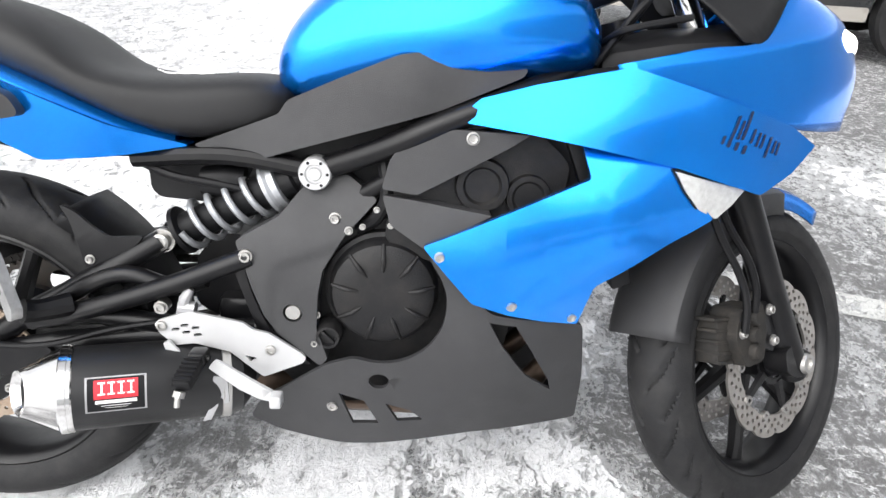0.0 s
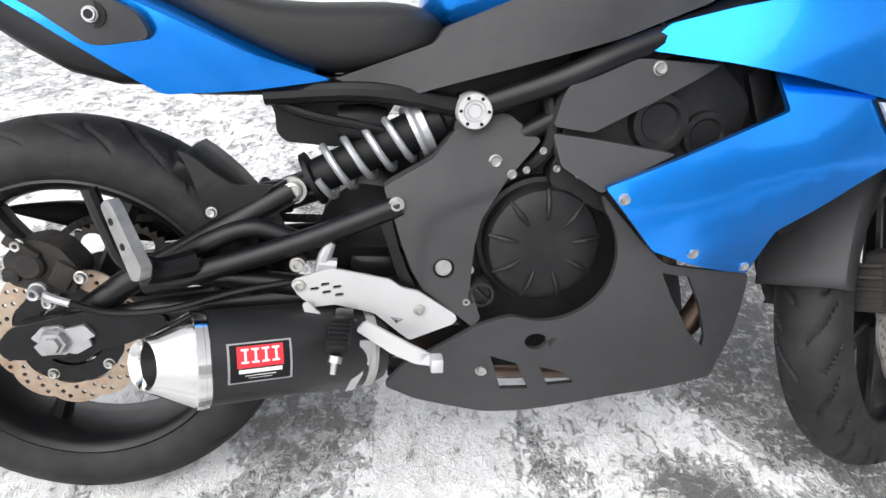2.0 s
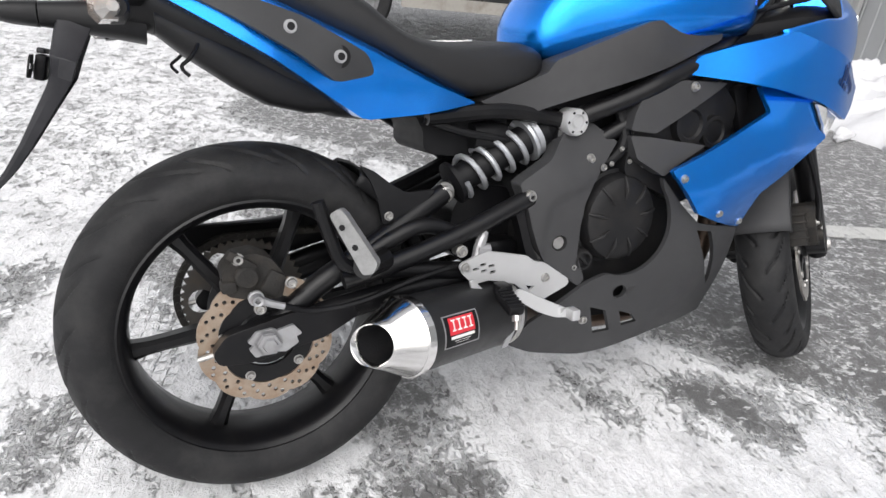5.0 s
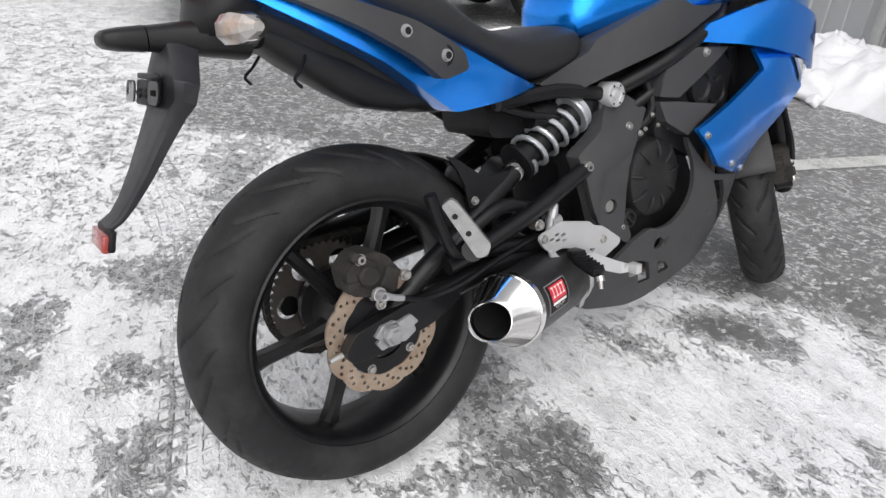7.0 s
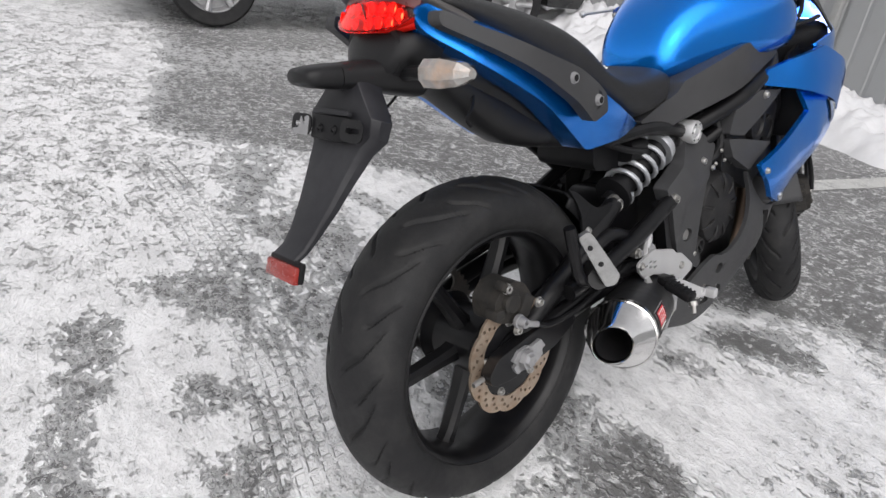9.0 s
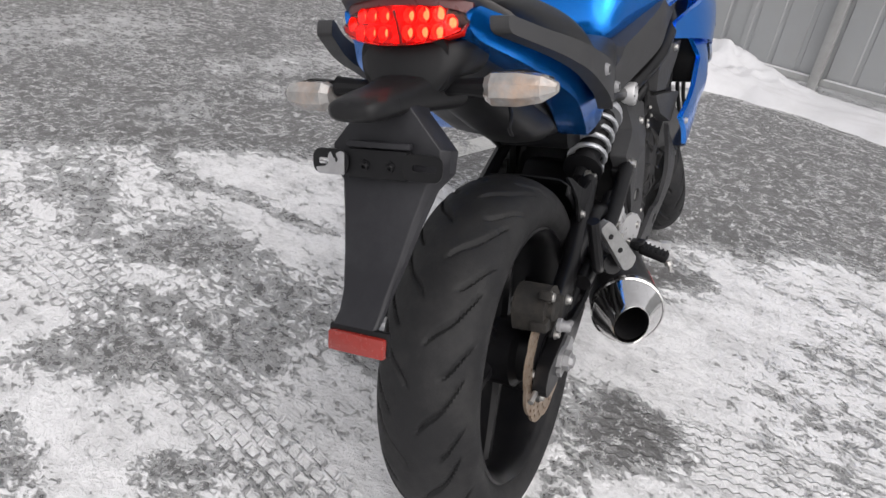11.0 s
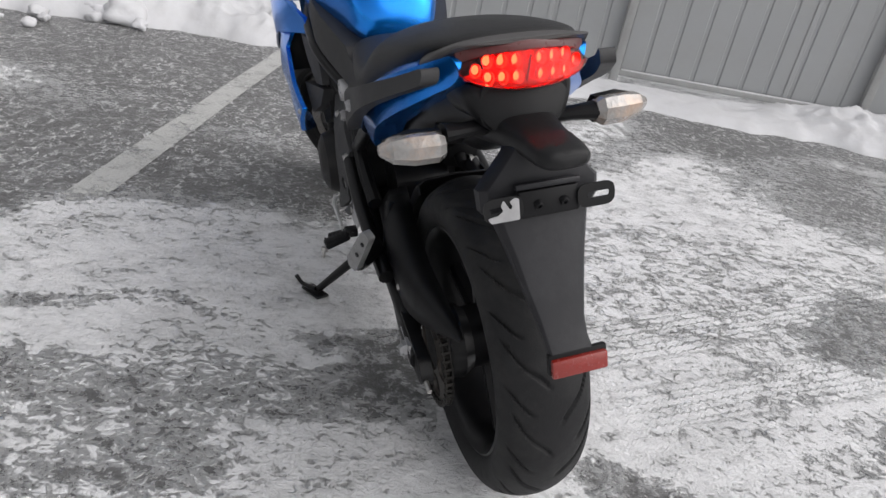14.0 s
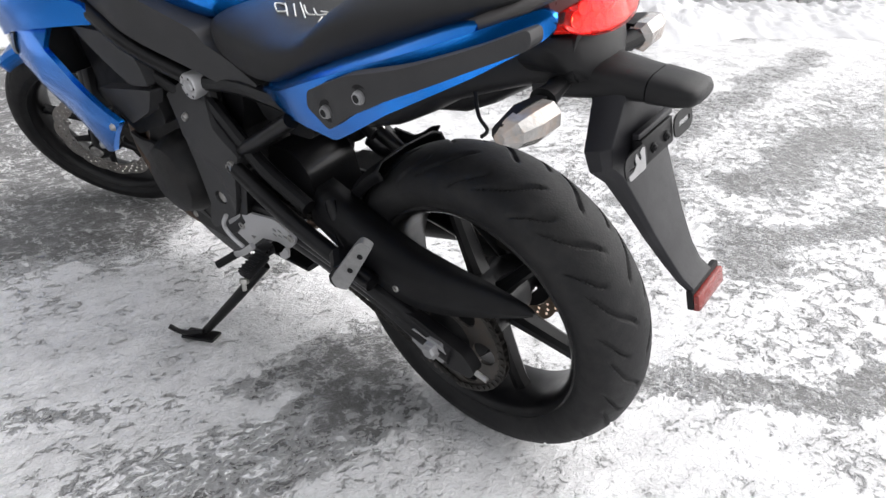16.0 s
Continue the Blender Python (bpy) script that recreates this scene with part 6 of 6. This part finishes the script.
GUARD = [(0.31, 0.055, 0.505, 0.118, 0.475, 0.435), (0.18, 0.068, 0.478, 0.131, 0.452, 0.395), (0.08, 0.075, 0.458, 0.134, 0.432, 0.372), (0.0, 0.079, 0.455, 0.128, 0.436, 0.380), (-0.08, 0.082, 0.455, 0.113, 0.442, 0.405), (-0.145, 0.084, 0.449, 0.096, 0.444, 0.428), (-0.163, 0.085, 0.442, 0.090, 0.441, 0.436)]
guard = part("chain_guard", grid_mesh([[(x, y0, z0), (x, y0 * 0.35 + y1 * 0.65, z0 - 0.002), (x, y1, z1), (x, y1 + 0.002, (z1 + z2) / 2), (x, y1, z2)] for x, y0, z0, y1, z1, z2 in [tuple(q) for q in smooth_path(GUARD, 5)]]), DARK, bike, "black plastic chain guard", angle=50)
guard.modifiers.new("thickness", "SOLIDIFY").thickness = 0.003
bolt((0.087, 0.135, 0.398), (0, 1, 0), 0.007, guard)


def build_chain():
    top = [(0.115 * math.cos(a), 0.312 + 0.115 * math.sin(a)) for a in np.linspace(radians(98), radians(262), 40)]
    path = [(0.545, 0.425), (0.30, 0.428)] + top + [(0.30, 0.305), (0.545, 0.352)] + [(0.555 + 0.037 * math.cos(a), 0.388 + 0.037 * math.sin(a)) for a in np.linspace(radians(-80), radians(80), 9)]
    P = [np.array(p) for p in path] + [np.array(path[0])]
    links, carry = [], 0.0
    for a, b in zip(P[:-1], P[1:]):
        L = np.linalg.norm(b - a)
        s = carry
        while s < L:
            p = a + (b - a) * s / L
            ang = math.atan2(*(b - a)[::-1])
            for dy in (-0.006, 0.006):
                links.append(block(0.0185, 0.002, 0.012, pose(p[0], 0.098 + dy, p[1], 0, -math.degrees(ang), 0)))
            links.append(moved(lathe([(0.0, -0.009), (0.0045, -0.009), (0.0045, 0.009), (0, 0.009)], 6), pose(p[0], 0.098, p[1])))
            s += 0.0159
        carry = s - L
    return part("drive_chain", join(*links), mat("oily_chain_steel", (0.03, 0.028, 0.026), 0.4, 0.6, dirt=(0.07, 0.06, 0.05)), bike, "oily steel drive chain")


build_chain()
stand = part("side_stand", join(tube([(0.515, 0.13, 0.245), (0.57, 0.20, 0.16), (0.63, 0.262, 0.078)], [0.013, 0.012, 0.010], 12, 4), block(0.085, 0.04, 0.008, pose(0.640, 0.272, 0.066, 11.5, 0, 25), 0.003), tube([(0.625, 0.27, 0.085), (0.665, 0.30, 0.083), (0.69, 0.315, 0.10)], 0.006, 8, 4)), FRAME, bike, "black steel side stand, down on the ground")

# ---- front end ----
def front(bm):
    return moved(bm, STEER)


def build_front_wheel():
    m = STEER @ Matrix.Translation((WB, 0, 0.30))
    w = part("front_wheel", moved(rim_mesh(0.216, 0.05), m), FRAME, bike, "gloss black cast front wheel")
    part("tyre", moved(tyre_mesh(FRONT_PROF, 640, 4, GROOVES, 14, 0.0024), m), RUBBER, w, "worn black front road tyre")
    for k in range(6):
        part("spoke", moved(spoke_mesh(radians(20 + 60 * k), 0.04, 0.208, 0.014, 0.011, 0.016), m), FRAME, w)
    part("hub", moved(lathe([(0.0, -0.075), (0.03, -0.075), (0.04, -0.05), (0.04, 0.05), (0.03, 0.075), (0.0, 0.075)], 28), m), FRAME, w)
    for s in (-1, 1):
        d = part("brake_disc", moved(petal_disc(0.150, 0.106, 12, 0.007, 0.005, [(0.118, 36, 0.0), (0.128, 36, 0.5), (0.138, 36, 0.0)], 0.0042), m @ pose(0, s * 0.062, 0)), DISC, w, "drilled steel wave brake disc")
        rows = [lathe([(0.05, -0.003), (0.05, 0.003), (0.04, 0.003), (0.04, -0.003)], 24, closed=True)]
        for k in range(5):
            a = 2 * math.pi * k / 5
            rows.append(tube([(0.045 * math.cos(a), 0, 0.045 * math.sin(a)), (0.112 * math.cos(a), 0, 0.112 * math.sin(a))], [0.014, 0.009], 6, flat=0.4))
        part("disc_carrier", moved(join(*rows), m @ pose(0, s * 0.062, 0)), FRAME, w)
        for k in range(10):
            a = 2 * math.pi * k / 10
            part("disc_button", moved(lathe([(0.004, 0.004), (0.009, 0.004), (0.010, -0.004)], 12), m @ towards((0.109 * math.cos(a), s * 0.064, 0.109 * math.sin(a)), (0, s, 0))), STEEL, d)


build_front_wheel()
fender_m = STEER @ Matrix.Translation((WB, 0, 0.30))
fen = part("front_fender", moved(arc_shell(0.320, 84, 166, 0.070, 0.05, 22), fender_m), PLASTIC, bike, "dark grey front mudguard")
fen.modifiers.new("thickness", "SOLIDIFY").thickness = 0.004
fen2 = part("fender_tip", moved(arc_shell(0.322, 60, 86, 0.066, 0.04, 10), fender_m), BLUE, fen, "blue front tip of the mudguard")
fen2.modifiers.new("thickness", "SOLIDIFY").thickness = 0.004
for s in (-1, 1):
    low = Vector((WB - 0.008, s * 0.098, 0.30))
    up = Vector((-math.sin(radians(25)), 0, math.cos(radians(25))))
    leg = part("fork_leg", front(tube([low + up * -0.03, low + up * 0.0, low + up * 0.15, low + up * 0.41], [0.022, 0.027, 0.027, 0.028], 20, smooth=False)), FRAME, bike, "black fork slider")
    part("fork_tube", front(tube([low + up * 0.41, low + up * 0.72], 0.0205, 20)), CHROME, leg, "chromed upper fork tube")
    part("fork_foot", front(plate_mesh([(WB - 0.06, 0.33), (WB - 0.03, 0.34), (WB + 0.025, 0.315), (WB + 0.02, 0.28), (WB - 0.02, 0.275), (WB - 0.055, 0.29)], s * 0.098 - 0.022, 0.044, 0.012, (), 0)), FRAME, leg, bevel=0.005)
    part("axle_end", front(moved(lathe([(0.0, 0.002), (0.008, 0.002), (0.010, 0.008), (0.017, 0.008), (0.019, 0.0)], 16), towards((WB, s * 0.122, 0.30), (0, s, 0)))), STEEL, leg)
    cal = plate_mesh([(WB - 0.200, 0.372), (WB - 0.184, 0.420), (WB - 0.118, 0.424), (WB - 0.108, 0.372), (WB - 0.118, 0.322), (WB - 0.171, 0.318)], s * 0.086 - 0.028, 0.056, 0.012, (), 0)
    c = part("front_caliper", front(cal), CALIPER, leg, "dirty grey-black front brake caliper", bevel=0.007)
    for z in (0.400, 0.372, 0.344):
        part("piston_lobe", front(moved(lathe([(0.0, 0.008), (0.011, 0.008), (0.014, 0.003), (0.015, -0.01)], 14), towards((WB - 0.15 + 0.004 * (z > 0.39), s * 0.116, z), (0, s, 0)))), CALIPER, c)
    for k, z in enumerate((0.402, 0.383, 0.364, 0.345, 0.328)):
        part("cooling_fin", front(block(0.052 - 0.003 * k, 0.05, 0.006, pose(WB - 0.206 + 0.002 * k, s * 0.072, z, 0, 6, 0), 0.002)), CALIPER, c)
    part("caliper_bridge", front(block(0.05, 0.05, 0.075, pose(WB - 0.195, s * 0.070, 0.365), 0.008)), CALIPER, c)
    part("mount_bracket", front(plate_mesh([(WB - 0.12, 0.425), (WB - 0.085, 0.42), (WB - 0.06, 0.36), (WB - 0.075, 0.33), (WB - 0.115, 0.345)], s * 0.098 - 0.008, 0.016, 0.006, (), 0)), FRAME, c)
    for x, z in ((WB - 0.099, 0.409), (WB - 0.088, 0.354), (WB - 0.180, 0.378)):
        p = STEER @ Vector((x, s * 0.116, z))
        bolt(p, STEER.to_3x3() @ Vector((0, s, 0)), 0.008, c)
    part("second_hose", front(tube([(WB - 0.150, s * 0.118, 0.41), (WB - 0.152, s * 0.122, 0.45), (WB - 0.170, s * 0.120, 0.50), (WB - 0.215, s * 0.112, 0.565), (WB - 0.25, s * 0.10, 0.66)], 0.0065, 8, 5)), DARK, c)
    part("brake_hose", front(tube([(WB - 0.183, s * 0.12, 0.38), (WB - 0.185, s * 0.125, 0.43), (WB - 0.20, s * 0.122, 0.48), (WB - 0.245, s * 0.115, 0.555), (WB - 0.27, s * 0.10, 0.66)], 0.0065, 8, 5)), DARK, c)

yoke = part("top_yoke", front(block(0.07, 0.24, 0.03, pose(1.085, 0, 0.955, 0, -25, 0), 0.01)), FRAME, bike, "black fork yoke")
part("lower_yoke", front(block(0.07, 0.24, 0.035, pose(1.185, 0, 0.745, 0, -25, 0), 0.01)), FRAME, yoke)
for s in (-1, 1):
    bar = part("handlebar", front(tube([(1.07, s * 0.09, 0.975), (1.055, s * 0.13, 0.99), (1.03, s * 0.20, 0.995), (0.985, s * 0.30, 0.991)], 0.011, 12, 5)), FRAME, bike, "black handlebar with rubber grip")
    part("grip", front(tube([(1.035, s * 0.19, 0.996), (1.01, s * 0.25, 0.994), (0.976, s * 0.323, 0.991)], 0.016, 14, 4)), RUBBER, bar)
    end = part("bar_end", front(tube([(0.978, s * 0.319, 0.991), (0.974, s * 0.328, 0.991), (0.969, s * 0.338, 0.990), (0.966, s * 0.345, 0.990)], [0.019, 0.020, 0.019, 0.015], 20)), ANODISED, bar, "blue anodised bar end")
    bolt(STEER @ Vector((0.9655, s * 0.346, 0.990)), STEER.to_3x3() @ Vector((-0.42, s * 0.9, 0)), 0.008, end)
    lever = part("lever", front(tube([(1.085, s * 0.14, 1.0), (1.07, s * 0.22, 1.006), (1.035, s * 0.31, 1.010), (0.985, s * 0.385, 1.012), (0.952, s * 0.421, 1.013)], [0.010, 0.008, 0.007, 0.006, 0.006], 10, 5, 0.7)), ALLOY, bar, "polished hand lever")
    part("ball_end", front(moved(lathe([(0.0, 0.009), (0.006, 0.0075), (0.009, 0.003), (0.009, -0.003), (0.006, -0.0075)], 14), towards((0.948, s * 0.426, 1.013), (-0.6, s * 0.8, 0)))), ALLOY, lever)
    part("lever_perch", front(block(0.05, 0.034, 0.030, pose(1.063, s * 0.150, 0.998, 0, 0, s * 20), 0.006)), DARK, bar, "black lever clamp")
part("radiator_shroud", plate_mesh([(0.93, 0.60), (0.95, 0.76), (0.99, 0.82), (1.14, 0.84), (1.18, 0.74), (1.12, 0.62), (1.05, 0.52), (0.98, 0.50)], -0.135, 0.008, 0.02, (), 0), DARK, bike, "black shroud behind the side fairing", both=True)
for side in (-1, 1):
    part("shroud_end", block(0.012, 0.080, 0.13, pose(1.03, side * 0.178, 0.665, 0, 12, 0), 0.003), DARK, bike, "black end plate of the radiator shroud")
part("instrument_cluster", block(0.10, 0.20, 0.09, pose(1.20, 0, 0.97, 0, -30, 0), 0.02), DARK, bike, "black instrument cluster")
part("inner_panel", plate_mesh([(1.0, 0.72), (1.02, 0.80), (1.12, 0.85), (1.24, 0.88), (1.28, 0.80), (1.22, 0.72)], -0.15, 0.008, 0.02, (), 0), DARK, bike, "black inner fairing panel", both=True)
part("dash_panel", skin([(1.03, 0.12, 0.80, 0.86, 0), (1.12, 0.17, 0.80, 0.885, 0), (1.25, 0.165, 0.80, 0.90, 0), (1.33, 0.12, 0.82, 0.90, 0)], 24, 3.5), DARK, bike, "black dash panel inside the fairing")
for k, pts in enumerate((((1.02, -0.12, 0.83), (1.06, -0.15, 0.90), (1.10, -0.14, 0.95), (1.06, -0.18, 1.0)), ((1.04, -0.08, 0.84), (1.09, -0.11, 0.92), (1.13, -0.09, 0.98)), ((1.03, -0.10, 0.86), (1.05, -0.16, 0.88), (1.14, -0.17, 0.90)), ((1.02, 0.10, 0.84), (1.08, 0.14, 0.92), (1.05, 0.18, 1.0)), ((1.05, -0.05, 0.86), (1.07, -0.10, 0.89), (1.08, -0.13, 0.97)))):
    part("control_cable", tube(pts, 0.0055, 8, 6), DARK, bike, "black control cable")
# ---- small things under the tail ----
for s in (-1, 1):
    part("luggage_hook", tube([(-0.06, s * 0.085, 0.775), (-0.075, s * 0.098, 0.750), (-0.090, s * 0.10, 0.735), (-0.080, s * 0.10, 0.722)], 0.0028, 6, 4), DARK, under, "thin black luggage hook")
part("wiring_loom", tube([(0.30, -0.09, 0.655), (0.36, -0.105, 0.635), (0.44, -0.10, 0.62), (0.52, -0.09, 0.60)], 0.007, 8, 5), DARK, frame_ob, "black wiring loom")
part("fluid_reservoir", skin([(0.40, 0.025, 0.60, 0.645, -0.075), (0.44, 0.028, 0.595, 0.65, -0.075), (0.47, 0.022, 0.60, 0.645, -0.075)], 16, 3), DARK, frame_ob, "black fluid reservoir")
part("engine_hose", tube([(0.66, -0.12, 0.56), (0.69, -0.14, 0.585), (0.705, -0.145, 0.62), (0.70, -0.13, 0.67)], 0.011, 10, 5), DARK, frame_ob, "black rubber hose")
for x, z in ((0.668, 0.572), (0.712, 0.575), (0.69, 0.60)):
    bolt((x, -0.158, z), (0, -1, 0), 0.0042, frame_ob)
